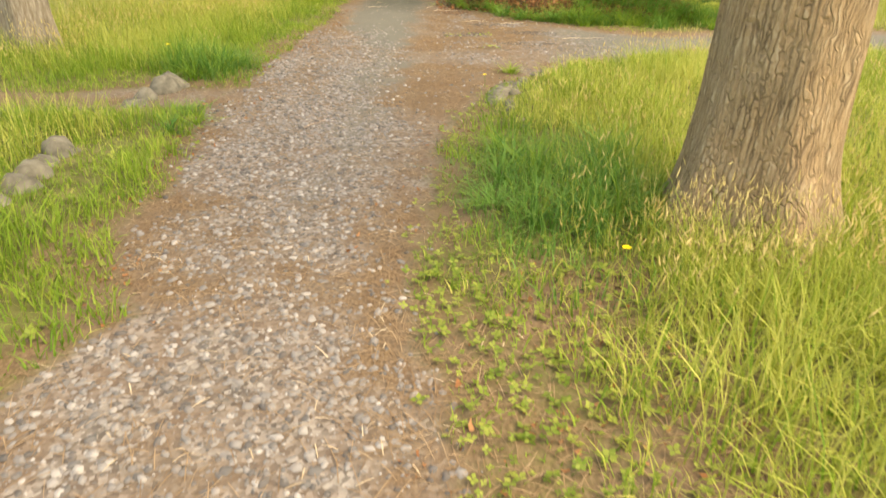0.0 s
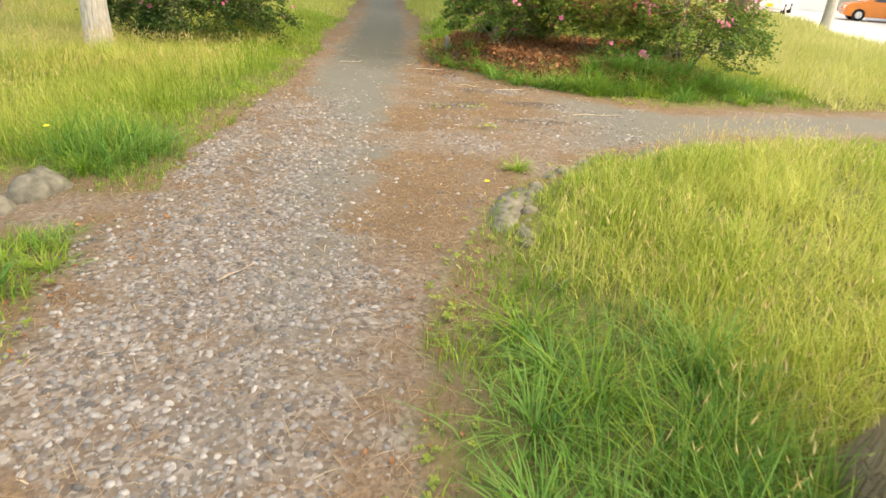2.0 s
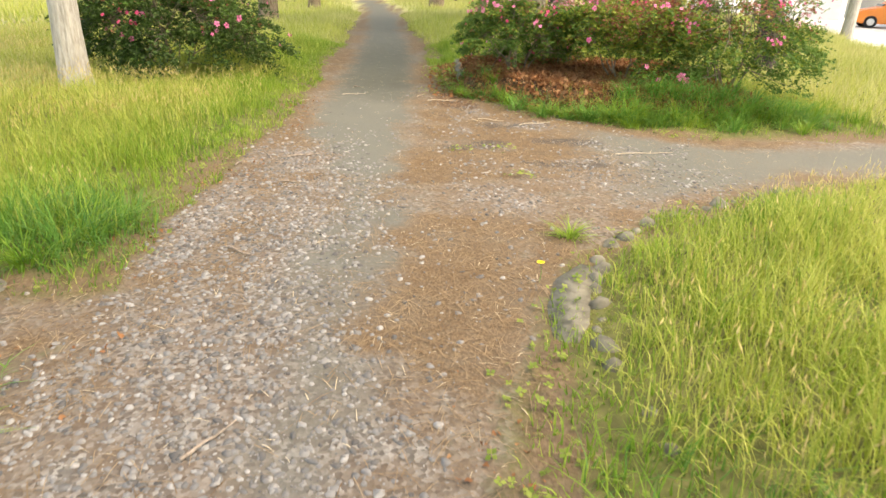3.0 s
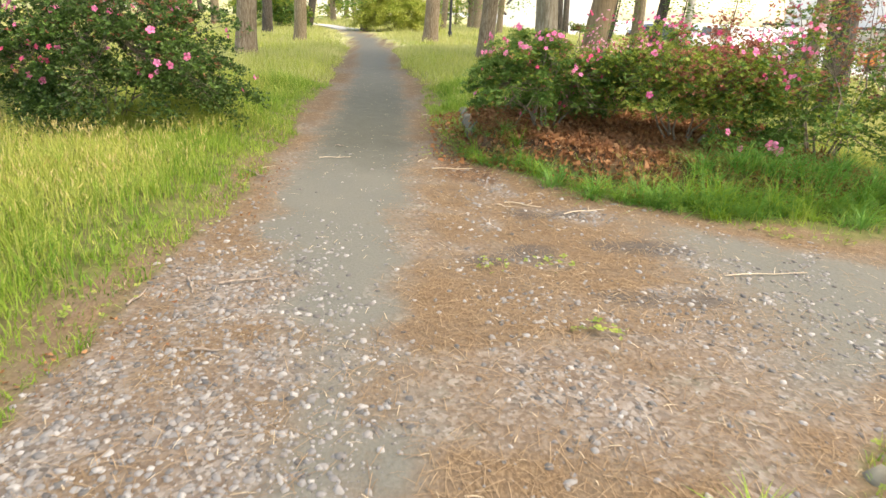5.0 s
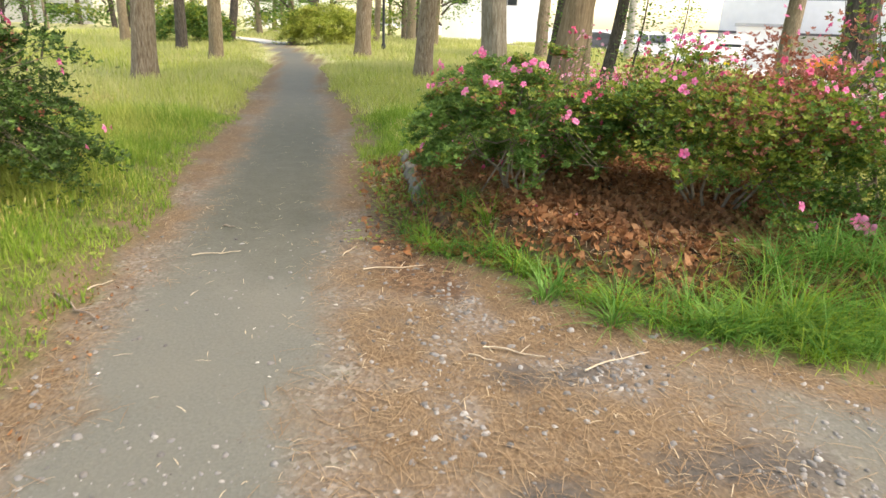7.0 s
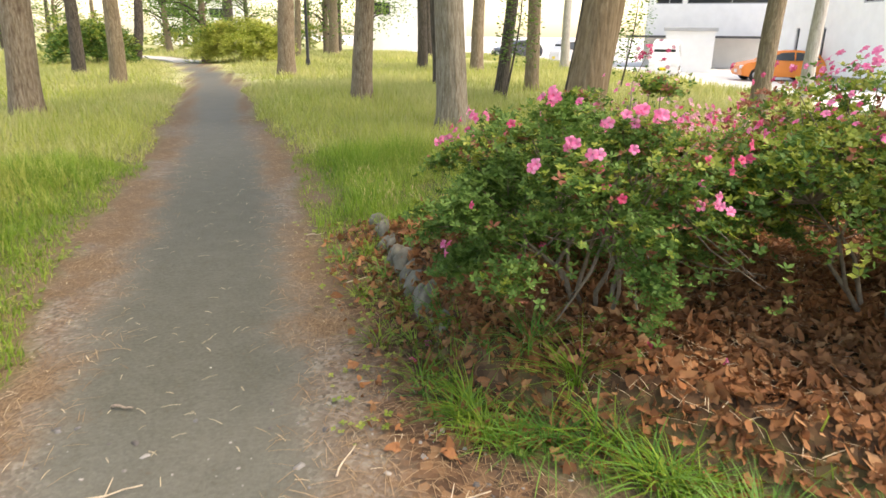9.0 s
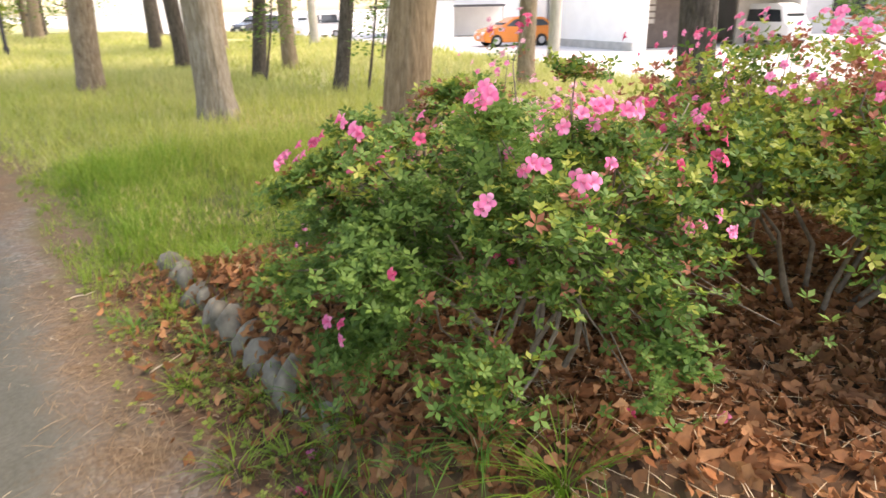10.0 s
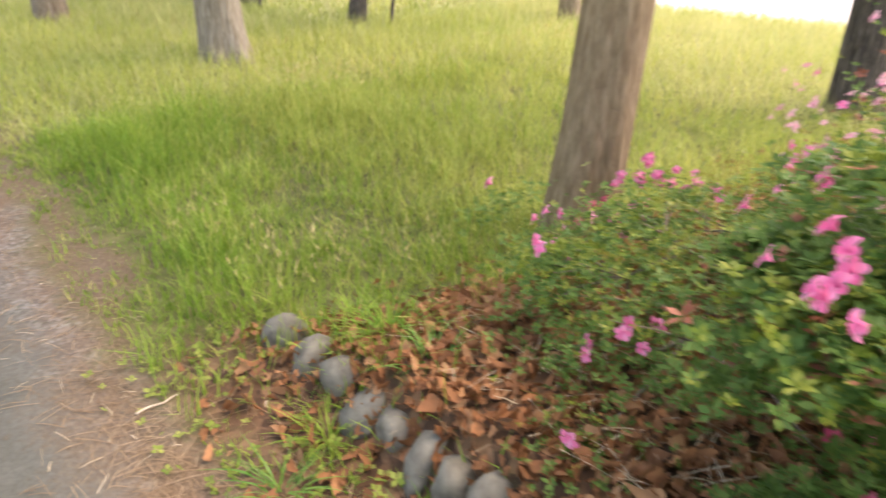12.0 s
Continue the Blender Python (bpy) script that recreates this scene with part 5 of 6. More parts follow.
strips("pine_needles", 200000, (-3.0, 5.2, 0.3, 24), lambda x, y: zones(x, y)[4] * 0.75 + step01(-0.35, 0, inside_path(x, y)) * 0.1 * (1 - zones(x, y)[3]) ** 3 + 0.2 * ((x > -0.4) & (x < 0.4) & (y > 12.3) & (y < 16.2)) + 0.55 * step01(1.15, 0.5, np.hypot((x - 0.6) / 0.9, (y - 2.0) / 1.1)), (0.05, 0.15), (0.0015, 0.0034), M_NEEDLE, 51, "brown pine needles strewn over the path")
strips("dry_straw", 12000, (-3.0, 5.2, 0.3, 24), lambda x, y: zones(x, y)[4] * 0.35 + step01(-0.5, -0.1, inside_path(x, y)) * 0.25 + zones(x, y)[3] * 0.003, (0.02, 0.09), (0.002, 0.0045), M_STRAW, 52, "bits of pale straw and chips on the path")
strips("bed_straw", 3200, (0.5, 4.8, 11.2, 15.2), lambda x, y: island(x, y) * 0.8, (0.06, 0.2), (0.0018, 0.004), M_STRAW, 53, "dry stalks among the fallen leaves", 0.03)


def weeds():
    """Small round-leaved weeds on thin soil."""
    r = np.random.default_rng(54)
    x, y = spots(r, 75000, -3.2, 3.0, 0.4, 16)
    inn = inside_path(x, y)
    want = 1.4 * step01(-0.7, -0.05, inn) * step01(0.12, 0.0, inn) * (0.35 + 0.4 * vnoise(x, y, 2.2, 33)) + 1.5 * step01(1.35, 0.7, np.hypot((x - 0.65) / 0.9, (y - 2.0) / 1.1)) * (inn < 0)
    want = want + (0.5 + 0.8 * vnoise(x, y, 2.0, 36)) * step01(-0.45, -0.2, x) * step01(0.45, 0.3, x) * step01(12.3, 12.7, y)
    for wx, wy in ((0.55, 8.53), (0.05, 9.42), (0.46, 9.46)):
        want = want + 2.0 * step01(0.16, 0.05, np.hypot((x - wx) / 1.3, y - wy))
    keep = (r.uniform(0, 1, len(x)) < want * 0.27) & (island(x, y) < 0.2)
    x, y = x[keep], y[keep]
    n = len(x)
    rv, rf = rosette(4, 3, 0.36)
    rv = rv * [1, 1, 0.6]
    p = np.stack([x, y, height(x, y) + r.uniform(0.005, 0.05, n)], 1)
    v, f = scatter(rv, rf, p, turns(r.uniform(0, 6.283, n), r.normal(0, 0.3, n), r.normal(0, 0.3, n), 0.011 + 0.022 * r.uniform(0, 1, n) ** 1.5))
    tagged(new("weeds", mesh_from("weeds", v, f, M_CLOVER)), "small light green weeds along the path edge", "weeds", kind="stuff")


weeds()


# ---- dead leaves of the bed ----
def dry_leaf_shape(seed):
    r = np.random.default_rng(seed)
    n = 10
    a = np.linspace(0, 2 * np.pi, n, endpoint=False)
    rad = (0.74 + 0.2 * np.cos(a * 3 + r.uniform(0, 6))) * r.uniform(0.9, 1.1) * (0.8 + 0.3 * np.cos(a)) * r.uniform(0.72, 1.2, n)
    x, y = rad * np.cos(a), rad * np.sin(a) * r.uniform(0.4, 0.95)
    z = 0.9 * r.uniform(0.2, 1) * y * y + 0.6 * r.uniform(-1, 1) * x * x + 0.08 * r.normal(0, 1, n)
    v = np.concatenate([[[0, 0, -0.03]], np.stack([x, y, z], 1)])
    f = np.array([(0, 1 + k, 1 + (k + 1) % n) for k in range(n)])
    return v, f


def leaf_litter():
    r = np.random.default_rng(55)
    shapes = [dry_leaf_shape(s) for s in range(9)]
    meshes = [mesh_from("dry_leaf", v, f, M_DRY) for v, f in shapes]
    x, y = spots(r, 50000, -0.2, 5.2, 11.0, 15.9)
    rim = np.interp(x, [0.3, 0.7, 1.0, 1.55, 2.2], [12.6, 12.2, 11.85, 11.3, 11.05])
    keep = r.uniform(0, 1, len(x)) < np.minimum(1, 2 * island(x, y)) * 0.85 + 0.45 * step01(-0.3, 0.0, y - rim) * (x > 0.35) * (x < 1.9) * (y < rim + 0.25) + 0.05 * (y > 12.3) + 0.3 * step01(0.35, 0.1, np.abs(x - 0.35)) * (y > 12.4)
    x, y = x[keep], y[keep]
    n = len(x)
    z = height(x, y) + r.uniform(0.004, 0.045, n)
    size = 0.02 + 0.052 * r.uniform(0, 1, n) ** 2.0
    yaw, tip, roll = r.uniform(0, 6.283, n), r.normal(0, 0.75, n), r.normal(0, 0.75, n)
    zone = np.nonzero((x > 0.45) & (x < 1.6) & (y < 12.75))[0][:300]
    t = thing("leaf_litter", (1.2, 12.4, 0.2), 0, label="thick layer of curled brown dead leaves under shrubs", category="leaf litter")
    for k in zone:
        m = Matrix.LocRotScale(Vector((x[k] - 1.2, y[k] - 12.4, z[k] - 0.2 + 0.01)), Euler((tip[k], roll[k], yaw[k])), Vector((size[k],) * 3))
        under("dry_leaf", meshes[k % 9], t, m)
    rest = np.setdiff1d(np.arange(n), zone)
    bits = []
    for s in range(9):
        sel = rest[s::9]
        bits.append(scatter(*shapes[s], np.stack([x, y, z], 1)[sel] - [1.2, 12.4, 0.2], turns(yaw[sel], tip[sel], roll[sel], size[sel])))
    v, f = join(bits)
    under("dead_leaves", mesh_from("dead_leaves", v, f, M_DRY), t, kind="stuff")


leaf_litter()


def edge_leaves():
    """Small dead leaves blown together along the grassy edges of the path."""
    r = np.random.default_rng(56)
    x, y = spots(r, 26000, -2.3, 1.2, 0.4, 12.2)
    inn = inside_path(x, y)
    want = step01(-0.3, -0.05, inn) * step01(0.4, 0.1, inn) * np.clip(0.25 + 0.9 * vnoise(x, y, 1.6, 71), 0, 1) * 0.5
    want = want + 0.35 * step01(1.0, 0.4, np.hypot((x - 0.6) / 0.7, (y - 2.1) / 0.9)) * (inn < 0)
    keep = r.uniform(0, 1, len(x)) < want
    x, y = x[keep], y[keep]
    n = len(x)
    size = 0.007 + 0.02 * r.uniform(0, 1, n) ** 2
    at, m = np.stack([x, y, height(x, y) + 0.004 + size * 0.3], 1), turns(r.uniform(0, 6.283, n), r.normal(0, 0.5, n), r.normal(0, 0.5, n), size)
    v, f = join([scatter(*dry_leaf_shape(s_), at[s_::6], m[s_::6]) for s_ in range(6)])
    tagged(new("dead_leaves", mesh_from("dead_leaves", v, f, M_DRY)), "scattered small brown leaves along the path edge", "leaf litter", kind="stuff")


edge_leaves()


# ---- sticks, chips and single flowers ----
def stick(x0, y0, x1, y1, thick, mat, seed):
    r = np.random.default_rng(seed)
    d = np.array([x1 - x0, y1 - y0])
    ln = float(np.hypot(*d))
    side = np.array([-d[1], d[0]]) / ln
    t = thing("fallen_stick", (x0, y0, float(height(np.array([x0]), np.array([y0]))[0]) + thick * 0.8), 0, label="thin dead stick lying on the path", category="stick", group="fallen sticks")
    us = np.linspace(0, 1, 6)
    bend = np.cumsum(r.normal(0, 0.02, 6)) * ln
    pts = np.stack([us * d[0] + side[0] * bend, us * d[1] + side[1] * bend, 0.004 + 0.01 * np.abs(np.sin(us * 5))], 1)
    v, f = tube(pts, np.linspace(thick, thick * 0.45, 6), 6)
    under("shaft", mesh_from("shaft", v, f, mat, True), t)
    if ln > 0.3:
        q = pts[3]
        v, f = tube(np.stack([q, q + np.array([*(side * 0.09 + d * 0.12), 0.01])]), [thick * 0.6, thick * 0.3], 5)
        under("twig", mesh_from("twig", v, f, mat, True), t)


STICKS = [(-1.50, 9.02, -1.20, 9.14, 1), (-1.40, 12.42, -1.09, 12.51, 0), (-1.88, 8.70, -1.86, 8.89, 1), (-1.41, 8.26, -1.26, 8.25, 1), (1.57, 9.38, 2.15, 9.47, 0), (-1.70, 9.09, -1.60, 8.85, 1),
          (-2.02, 11.76, -1.63, 11.37, 1), (0.81, 10.65, 1.20, 10.81, 0), (-0.23, 12.08, 0.18, 12.12, 0), (0.36, 10.93, 0.66, 10.81, 0), (0.27, 10.85, 0.39, 10.75, 0), (-1.87, 11.82, -1.76, 11.94, 0),
          (-1.31, 13.11, -1.21, 13.06, 1), (-0.37, 12.36, -0.28, 12.54, 0), (-0.11, 14.44, 0.06, 14.52, 0), (-0.29, 15.66, -0.13, 15.66, 0), (-1.45, 6.9, -1.25, 6.75, 1), (-1.1, 5.0, -0.95, 5.2, 1)]
for k_, (sa, sb, sc, sd, dark_) in enumerate(STICKS):
    stick(sa, sb, sc, sd, 0.008 if dark_ else 0.005, M_STICK if dark_ else M_STRAW_PLAIN, 300 + k_)

CHIPS = [(-0.41, 11.51, 0.03), (-0.83, 11.22, 0.018), (-0.95, 11.5, 0.016), (-0.69, 10.7, 0.02), (-0.76, 10.84, 0.016), (-0.07, 10.63, 0.018), (-0.75, 11.69, 0.012), (-1.06, 11.42, 0.02), (-1.47, 10.79, 0.02), (-0.6, 12.9, 0.016), (-0.9, 13.4, 0.015)]
for k_, (cx_, cy_, cs_) in enumerate(CHIPS):
    chip = thing("pale_chip", (cx_, cy_, float(height(np.array([cx_]), np.array([cy_]))[0]) + 0.006), k_ * 50, label="small pale leaf chip lying on grey grit", category="chip", group="pale chips")
    under("flake", mesh_from("flake", dry_leaf_shape(70 + k_)[0] * [cs_, cs_ * 0.6, cs_ * 0.5], dry_leaf_shape(70 + k_)[1], M_WHITE_BIT), chip)


def wild_flower(x, y, tall):
    z = float(height(np.array([x]), np.array([y]))[0])
    t = thing("yellow_wildflower", (x, y, z), 0, label="single yellow wildflower on a thin stem", category="flower", group="wildflowers")
    v, f = tube([(0, 0, -0.01), (0.008, 0, tall * 0.5), (0, 0, tall)], [0.002, 0.002, 0.0015], 5)
    under("stalk", mesh_from("stalk", v, f, M_TUFT, True), t)
    bm = bmesh.new()
    for k in range(12):
        rot = Matrix.Rotation(6.283 * k / 12, 3, "Z")
        q = [rot @ Vector(c) for c in ((0.002, -0.003, 0), (0.018, -0.005, 0.006), (0.024, 0, 0.006), (0.018, 0.005, 0.006), (0.002, 0.003, 0))]
        bm.faces.new([bm.verts.new(c + Vector((0, 0, tall))) for c in q])
    part("petals", bm, M_YELLOW, t)


for fx_, fy_, ft_ in ((0.37, 6.46, 0.12), (0.86, 2.78, 0.12), (-2.7, 6.6, 0.3)):
    wild_flower(fx_, fy_, ft_)

for k_, (px_, py_) in enumerate([(0.23, 13.37), (0.11, 13.21), (0.9, 12.5), (0.75, 12.62), (1.3, 12.35), (1.05, 12.55), (2.2, 11.75)]):
    fallen = thing("fallen_blossom", (px_, py_, float(height(np.array([px_]), np.array([py_]))[0]) + 0.02), 0, label="fallen pink azalea blossom on dead leaves", category="flower", group="fallen blossoms")
    under("flower", (FLOWER_PINK, FLOWER_RED)[k_ % 2], fallen, Matrix.LocRotScale(None, Euler((0.5, 0.3, k_)), Vector((0.025,) * 3)))


# ---- houses, vehicles and the far side ----
M_GLASS = Shade("window_glass", 0.08, spec=0.6).colour((0.03, 0.035, 0.04)).mat
M_BROWN = plain("brown_cladding", (0.13, 0.10, 0.085), 0.8, 0, 0.2, 3)
M_BEIGE = plain("beige_panel", (0.42, 0.38, 0.33), 0.8, 0, 0.1, 3)
M_GREY = plain("grey_render", (0.42, 0.43, 0.44), 0.8, 0, 0.08, 2, 0.2)
M_ROOF = plain("dark_roof", (0.07, 0.07, 0.075), 0.7, 0, 0.2, 4, 0.3)
M_TYRE = plain("tyre_rubber", (0.02, 0.02, 0.02), 0.85, 0, 0.2, 20)
M_RIM = plain("wheel_rim", (0.5, 0.5, 0.52), 0.35, 0.8, 0.1, 10)
M_ORANGE = plain("orange_car_paint", (0.75, 0.22, 0.04), 0.25, 0, 0.06, 2)
M_WHITE_CAR = plain("white_car_paint", (0.75, 0.75, 0.75), 0.25, 0, 0.04, 2)
M_DARK_CAR = plain("dark_car_paint", (0.06, 0.065, 0.075), 0.25, 0, 0.1, 2)
M_LAMP = plain("headlight_glass", (0.7, 0.7, 0.68), 0.1, 0, 0.05, 5)


def wall_mesh(length, tall, thick, holes):
    """A wall along x from 0, up z, with thickness along y, and openings (x0, z0, x1, z1) cut through."""
    xs = sorted({0.0, length, *(h[0] for h in holes), *(h[2] for h in holes)})
    zs = sorted({0.0, tall, *(h[1] for h in holes), *(h[3] for h in holes)})
    bm = bmesh.new()
    for x0, x1 in zip(xs, xs[1:]):
        for z0, z1 in zip(zs, zs[1:]):
            cx, cz = (x0 + x1) / 2, (z0 + z1) / 2
            if any(h[0] < cx < h[2] and h[1] < cz < h[3] for h in holes):
                continue
            got = bmesh.ops.create_cube(bm, size=1)["verts"]
            for v in got:
                v.co = Vector(((x0, x1)[v.co.x > 0], (0, thick)[v.co.y > 0], (z0, z1)[v.co.z > 0]))
    bmesh.ops.remove_doubles(bm, verts=bm.verts[:], dist=0.001)
    return bm


def window(parent, m, w, h):
    """A window set in an opening: frame and pane."""
    bm = bmesh.new()
    for x0, z0, x1, z1 in ((0, 0, w, 0.06), (0, h - 0.06, w, h), (0, 0.06, 0.06, h - 0.06), (w - 0.06, 0.06, w, h - 0.06), (w / 2 - 0.025, 0.06, w / 2 + 0.025, h - 0.06))[:4 if w < 0.5 else 5]:
        for v in bmesh.ops.create_cube(bm, size=1)["verts"]:
            v.co = Vector(((x0, x1)[v.co.x > 0], (0.04, 0.12)[v.co.y > 0], (z0, z1)[v.co.z > 0]))
    fr = part("window", bm, M_GREY, parent)
    fr.matrix_basis = m
    part("pane", box(0.06, 0.075, 0.06, w - 0.06, 0.085, h - 0.06), M_GLASS, fr)


def white_house():
    t = thing("white_house", (24.45, 31.4, -0.4), -13.3, label="modern white two-storey house with an open garage", category="house", group="houses")
    t.scale = (1.2, 1.2, 1.12)
    slits = [(1.6, 0.9, 1.9, 2.3), (3.6, 0.9, 3.9, 2.3), (6.0, 3.2, 7.2, 4.3)]
    side = part("wall", wall_mesh(10, 6.4, 0.2, slits), M_CEMENT, t)
    side.matrix_basis = pose(0, 10, 0, 0, 0, -90)
    for x0, z0, x1, z1 in slits:
        window(t, pose(0, 10, 0, 0, 0, -90) @ pose(x0, 0, z0), x1 - x0, z1 - z0)
    front = part("wall", wall_mesh(8.3, 6.4, 0.2, [(0.35, -1, 8.0, 2.15), (0.8, 3.4, 1.6, 4.8)]), M_CEMENT, t)
    front.matrix_basis = pose(0.2, 0, 0)
    window(t, pose(1.0, 0, 3.4), 0.8, 1.4)
    part("wall", box(8.3, 0.2, 0, 8.5, 10, 6.4), M_CEMENT, t)
    part("wall", box(0.2, 9.8, 0, 8.3, 10, 6.4), M_CEMENT, t)
    part("roof", box(-0.1, -0.1, 6.4, 8.6, 10.1, 6.6, 0.03), M_GREY, t)
    part("garage_wall", box(0.55, 1.1, 0, 4.5, 1.25, 2.3), M_BROWN, t, "dark brown clad wall inside the garage")
    part("garage_wall", box(0.55, 5.6, 0, 8.1, 5.75, 2.3), M_BROWN, t)
    part("garage_ceiling", box(0.2, 0.2, 2.3, 8.3, 9.8, 2.45), M_GREY, t)
    part("panel", box(5.9, 1.0, 0, 8.0, 1.12, 2.2), M_BEIGE, t, "beige sliding panel of the garage")
    lattice = bmesh.new()
    for k in range(4):
        for v in bmesh.ops.create_cube(lattice, size=1)["verts"]:
            v.co = Vector(((1.3, 1.7)[v.co.x > 0], (1.05, 1.1)[v.co.y > 0], (1.0 + k * 0.25, 1.18 + k * 0.25)[v.co.z > 0]))
    part("lattice_window", lattice, M_BEIGE, t)
    part("balcony", box(2.6, -1.0, 2.35, 6.9, 0.0, 4.4, 0.04), M_GREY, t, "grey projecting balcony box above the garage")
    part("plinth", box(-0.06, 0.1, 0, 0.0, 10, 0.32), M_CONCRETE, t)


white_house()


def plain_house(at, yaw, w, d, h, label, windows, gable=True, wall=M_CEMENT, canopy=False):
    t = thing("house", at, yaw, label=label, category="house", group="houses")
    front = part("wall", wall_mesh(w, h, 0.2, windows), wall, t)
    for x0, z0, x1, z1 in windows:
        window(t, pose(x0, 0, z0), x1 - x0, z1 - z0)
    part("wall", box(0, 0.2, 0, 0.2, d, h), wall, t)
    part("wall", box(w - 0.2, 0.2, 0, w, d, h), wall, t)
    part("wall", box(0.2, d - 0.2, 0, w - 0.2, d, h), wall, t)
    if gable:
        bm = bmesh.new()
        a = [bm.verts.new(c) for c in ((-0.4, -0.4, h), (w + 0.4, -0.4, h), (w + 0.4, d + 0.4, h), (-0.4, d + 0.4, h), (-0.4, d / 2, h + d * 0.26), (w + 0.4, d / 2, h + d * 0.26))]
        for q in ((0, 1, 5, 4), (2, 3, 4, 5), (0, 4, 3), (1, 2, 5), (3, 2, 1, 0)):
            bm.faces.new([a[k] for k in q])
        part("roof", bm, M_ROOF, t)
    else:
        part("roof", box(-0.15, -0.15, h, w + 0.15, d + 0.15, h + 0.2, 0.03), M_GREY, t)
    if canopy:
        part("canopy", box(-1.0, -3.0, 2.0, w - 1.0, -0.02, 2.15, 0.02), M_ROOF, t, "dark flat carport roof")
        for x in (-0.9, w - 1.2):
            part("post", box(x, -2.9, 0, x + 0.1, -2.8, 2.0), M_GREY, t)


plain_house((26.6, 56.0, -0.4), -35, 9.5, 8, 5.6, "white house with a dark flat carport roof", [(0.6, 4.3, 2.4, 4.9), (2.7, 4.3, 8.6, 4.9)], True, M_CEMENT, True)
plain_house((9.0, 78.0, 0), -12, 10, 8, 5.8, "white two-storey house behind the trees", [(1.0, 3.4, 2.6, 4.6), (5.5, 3.4, 7.5, 4.6)])
plain_house((-14.0, 104.0, 0), 4, 12, 8, 5.8, "white house far behind the trees", [(1.5, 1.0, 3.5, 2.2), (1.5, 3.4, 3.5, 4.6), (7.0, 1.0, 9.5, 2.2), (7.0, 3.4, 9.5, 4.6)])
plain_house((-40.0, 88.0, 0), 25, 12, 8, 5.8, "pale house far behind the trees", [(1.5, 1.0, 3.5, 2.2), (1.5, 3.4, 3.5, 4.6), (7.0, 1.0, 9.5, 2.2)], True, M_GREY)
plain_house((44.0, 34.0, -0.4), -55, 11, 9, 6.0, "grey house across the paved lot", [(1.5, 1.0, 3.5, 2.2), (1.5, 3.4, 3.5, 4.6), (7.0, 3.4, 9.0, 4.6)], True, M_GREY)
plain_house((23.2, 47.8, -0.4), -35, 2.8, 3.5, 2.4, "small white shed with an open front", [], False)


def car(at, yaw, profile, glass, width, mat, name, label, wheels, radius=0.31):
    """A vehicle heading along +x: side profile (x, z) drawn out to its width and drawn in above the waist."""
    at = (at[0], at[1], float(height(np.array([at[0]]), np.array([at[1]]))[0]) - 0.005)
    t = thing(name, at, yaw, label=label, category="car", group="parked vehicles")
    waist = max(z for x, z in profile) * 0.6

    def shell(points, grow_):
        bm = bmesh.new()
        sides = []
        for s in (-1, 1):
            ring = []
            for x, z in points:
                tuck = 1 - 0.2 * max(0.0, (z - waist)) / (max(q[1] for q in profile) - waist)
                ring.append(bm.verts.new((x, s * (width / 2 + grow_) * tuck, z)))
            sides.append(ring)
            bm.faces.new(ring if s > 0 else ring[::-1])
        n = len(points)
        for k in range(n):
            bm.faces.new((sides[0][k], sides[0][(k + 1) % n], sides[1][(k + 1) % n], sides[1][k]))
        bmesh.ops.recalc_face_normals(bm, faces=bm.faces[:])
        return bm
    body = shell(profile, 0)
    bmesh.ops.bevel(body, geom=body.edges[:], offset=0.05, segments=2, affect="EDGES")
    part("body", body, mat, t, smooth=False)
    for pane in glass:
        part("side_window", shell(pane, 0.012), M_GLASS, t)
    front = max(x for x, z in profile)
    part("windscreen", box(glass[0][1][0] + 0.02, -width * 0.36, waist + 0.05, glass[0][0][0] + 0.1, width * 0.36, waist + 0.3, 0.03), M_GLASS, t)
    for s in (-1, 1):
        part("headlight", box(front - 0.16, s * width * 0.36 - 0.14, 0.6, front + 0.01, s * width * 0.36 + 0.14, 0.76, 0.03), M_LAMP, t)
    part("number_plate", box(front - 0.02, -0.17, 0.4, front + 0.025, 0.17, 0.56), M_YELLOW if mat is M_WHITE_CAR else M_LAMP, t)
    for x in wheels:
        for s in (-1, 1):
            bm = bmesh.new()
            bmesh.ops.create_cone(bm, cap_ends=True, segments=20, radius1=radius, radius2=radius, depth=0.2, matrix=Matrix.Translation((x, s * (width / 2 - 0.07), radius)) @ Matrix.Rotation(math.pi / 2, 4, "X"))
            wheel = part("wheel", bm, M_TYRE, t)
            bm = bmesh.new()
            bmesh.ops.create_cone(bm, cap_ends=True, segments=14, radius1=radius * 0.62, radius2=radius * 0.55, depth=0.05, matrix=Matrix.Translation((x, s * (width / 2 + 0.04), radius)) @ Matrix.Rotation(-s * math.pi / 2, 4, "X"))
            part("rim", bm, M_RIM, wheel)


HATCH = [(-1.95, 0.35), (-2.0, 0.75), (-1.85, 1.05), (-1.5, 1.42), (-0.6, 1.5), (0.25, 1.44), (0.95, 1.02), (1.8, 0.85), (2.0, 0.65), (1.98, 0.3), (1.7, 0.22), (-1.7, 0.22)]
HATCH_GLASS = [[(0.75, 1.03), (0.2, 1.36), (-0.45, 1.4), (-0.45, 1.0)], [(-0.52, 1.0), (-0.52, 1.4), (-1.4, 1.32), (-1.7, 1.05)]]
VAN = [(-1.7, 0.3), (-1.72, 1.0), (-1.65, 1.85), (-1.4, 1.92), (0.6, 1.92), (1.05, 1.75), (1.45, 1.05), (1.68, 0.9), (1.7, 0.3), (1.5, 0.22), (-1.5, 0.22)]
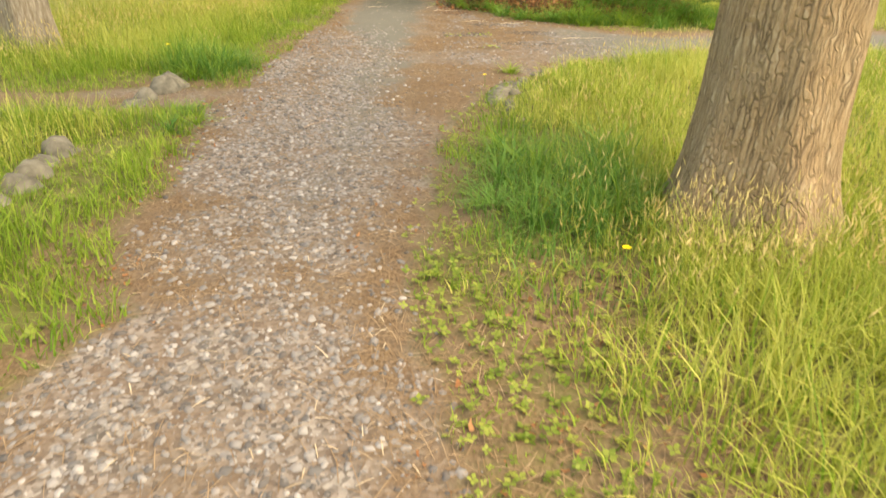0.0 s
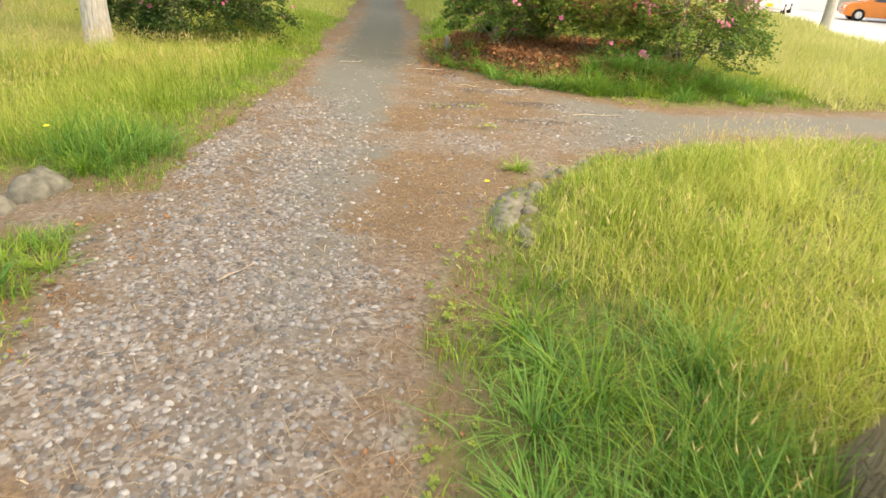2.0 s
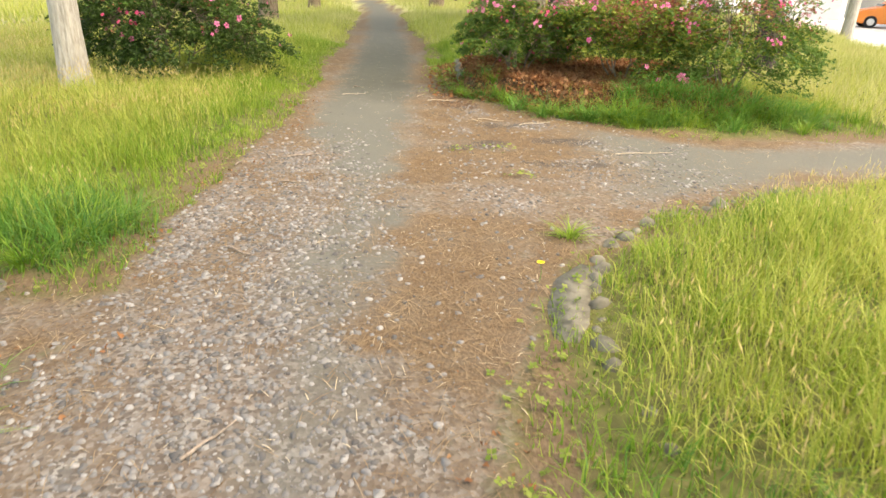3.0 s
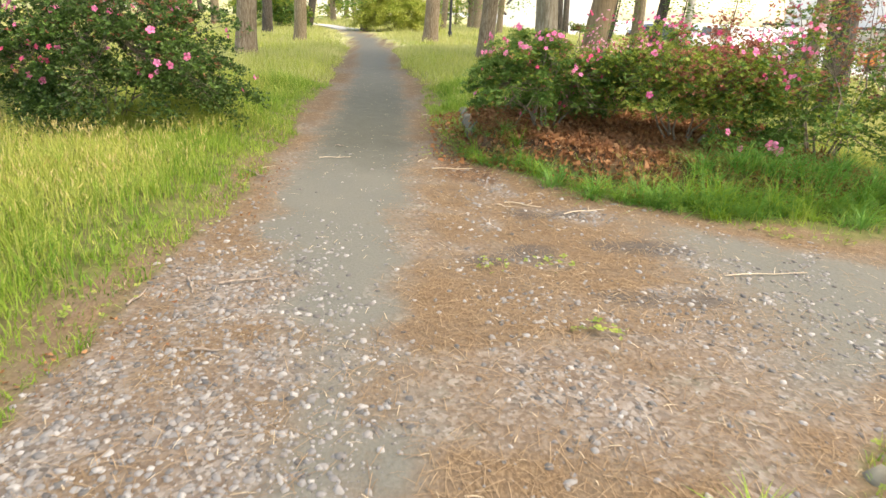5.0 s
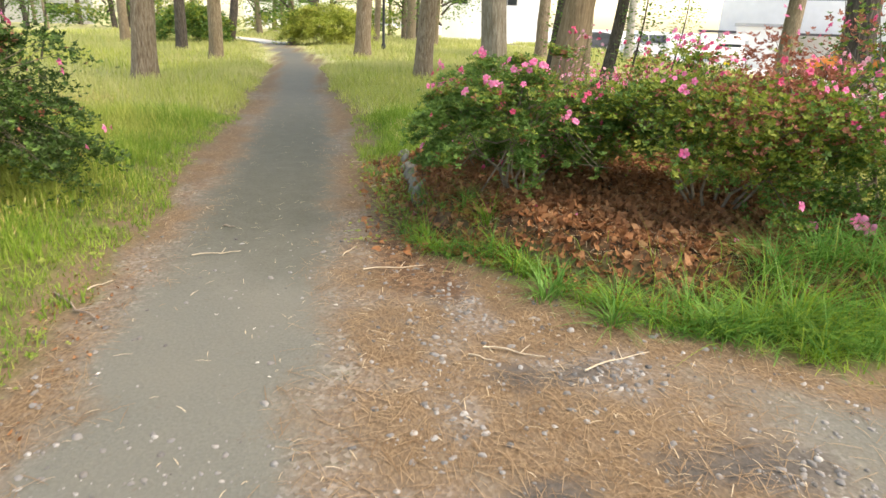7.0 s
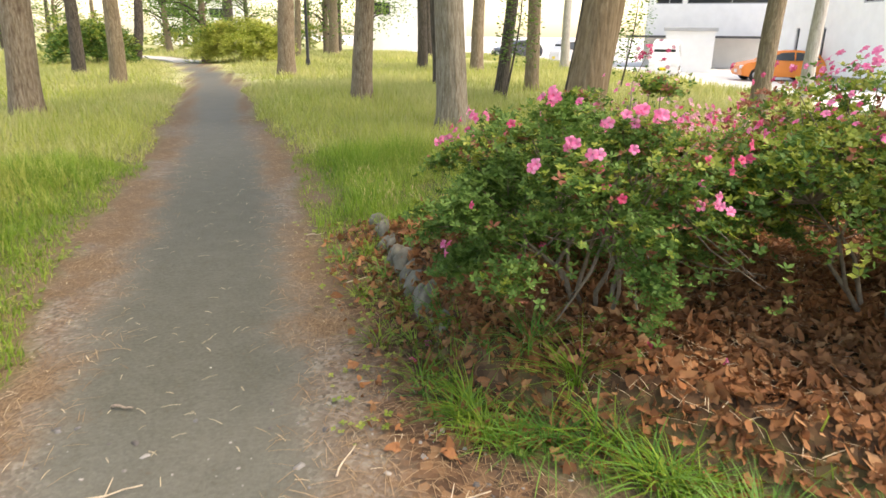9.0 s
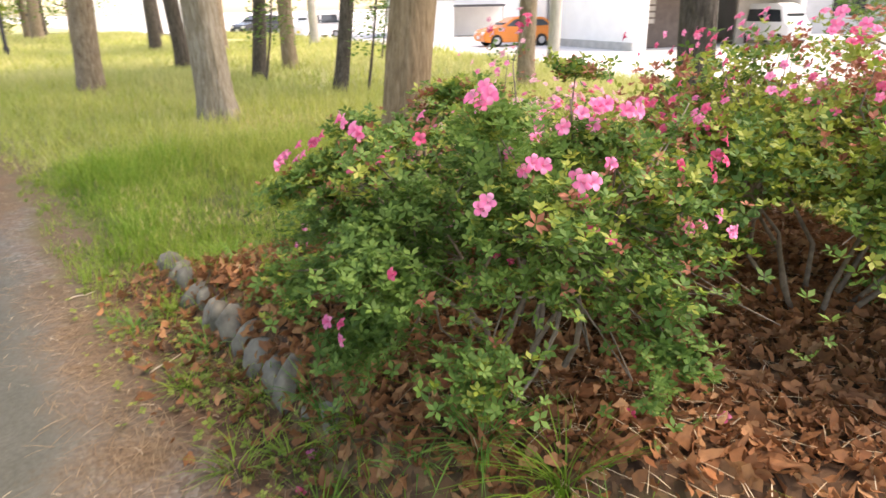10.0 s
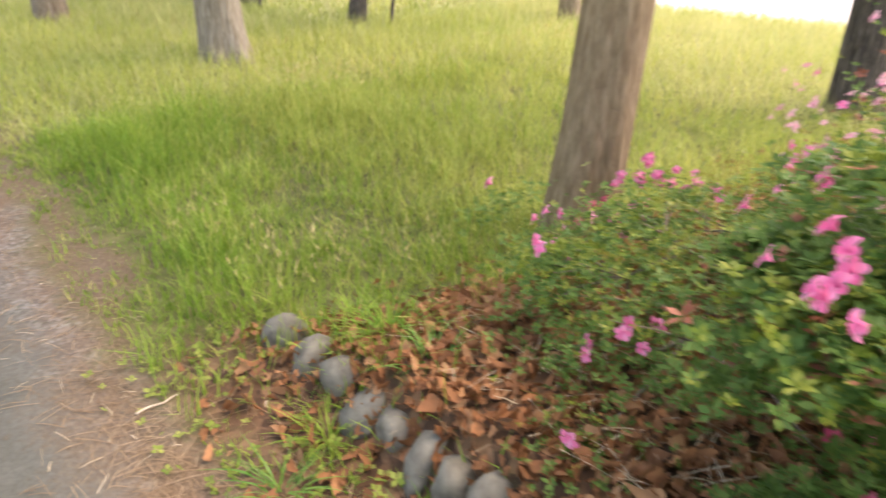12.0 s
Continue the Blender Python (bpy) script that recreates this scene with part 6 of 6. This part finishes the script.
VAN_GLASS = [[(1.2, 1.08), (0.95, 1.62), (0.2, 1.65), (0.2, 1.08)], [(0.1, 1.08), (0.1, 1.65), (-1.4, 1.65), (-1.45, 1.08)]]
car((24.4, 39.4, -0.41), 160, HATCH, HATCH_GLASS, 1.72, M_ORANGE, "orange_car", "parked orange hatchback car on the pale lot", (-1.25, 1.28))
car((20.1, 42.7, -0.41), 235, VAN, VAN_GLASS, 1.48, M_WHITE_CAR, "white_van", "small white van parked beside the trees", (-1.1, 1.1), 0.28)
car((22.5, 59.3, -0.41), 190, VAN, VAN_GLASS, 1.48, M_WHITE_CAR, "white_van", "small white van parked far off", (-1.1, 1.1), 0.28)
car((18.9, 61.8, -0.41), 200, HATCH, HATCH_GLASS, 1.7, M_DARK_CAR, "dark_car", "dark hatchback car parked far off", (-1.25, 1.28))
car((32.7, 29.7, -0.41), 256, VAN, VAN_GLASS, 1.48, M_WHITE_CAR, "white_van", "small white van parked in the garage", (-1.1, 1.1), 0.28)


def lamp_post(x, y):
    t = thing("lamp_post", (x, y, 0), 0, label="slender black metal lamp post in the meadow", category="lamp post")
    v, f = tube([(0, 0, -0.1), (0, 0, 0.4), (0, 0, 0.45), (0, 0, 4.2)], [0.11, 0.11, 0.075, 0.06], 12)
    under("pole", mesh_from("pole", v, f, M_DARK, True), t)
    v, f = tube([(0, 0, 4.2), (0, 0, 4.3), (0, 0, 4.55), (0, 0, 4.7)], [0.08, 0.2, 0.22, 0.02], 12)
    under("lantern", mesh_from("lantern", v, f, M_DARK, True), t)


lamp_post(1.5, 44.2)


def sapling(x, y, seed, tall=3.0):
    r = np.random.default_rng(seed)
    t = thing("sapling", (x, y, 0), 0, label="thin curved sapling with fresh green leaves", category="sapling", group="saplings")
    u = np.linspace(0, 1, 9)
    pts = np.stack([0.35 * np.sin(u * 2.2) * tall / 3, 0.1 * np.sin(u * 4), u * tall - 0.05], 1)
    v, f = tube(pts, np.linspace(0.035, 0.01, 9), 7)
    under("trunk", mesh_from("trunk", v, f, M_BARK_DARK, True), t)
    n = 900
    base = pts[r.integers(3, 9, n)]
    reach = r.uniform(0, 1, n) ** 0.6
    a = r.uniform(0, 6.283, n)
    c = np.round(a * 1.6) / 1.6
    p = base + np.stack([np.cos(c) * reach * 0.6, np.sin(c) * reach * 0.6, r.normal(0, 0.12, n) - reach * 0.1], 1)
    v, f = scatter(LEAF_V, LEAF_F, p, turns(a, r.uniform(-0.7, 0.4, n), r.uniform(-0.5, 0.5, n), r.uniform(0.05, 0.1, n)))
    under("leaves", mesh_from("leaves", v, f, M_CROWN), t, kind="stuff")


for k_, (sx, sy, st) in enumerate([(6.0, 23.0, 3.0), (5.3, 26.5, 3.4), (10.5, 30.0, 3.2), (-9.5, 30.0, 3.5), (-12.5, 36.0, 4.0), (-3.5, 58.0, 4.0), (-10.5, 22.5, 3.2)]):
    sapling(sx, sy, 400 + k_, st)
for k_ in range(9):
    bush("hedge_bush", (-46 + k_ * 6.5 + 2 * math.sin(k_ * 2.1), 80 + 5 * math.cos(k_ * 1.7)), 3.2, 2.0, 2.0 + 0.5 * (k_ % 3), (YOUNG, GREEN)[k_ % 2], 500 + k_, 40, 22, 0.22, [], 0, label="green hedge bush at the far side of the park", pad=0.7)
for k_, (gx, gy, gt) in enumerate([(34.6, 26.2, 4.6), (37.5, 25.0, 3.4), (40.0, 24.6, 4.0), (43.0, 22.5, 3.2)]):
    bush("garden_bush", (gx, gy), 1.3, 1.3, gt, (GREEN, YOUNG)[k_ % 2], 600 + k_, 46, 24, 0.15, [], 0, label="loose green garden shrub beside the white house", pad=0.5)
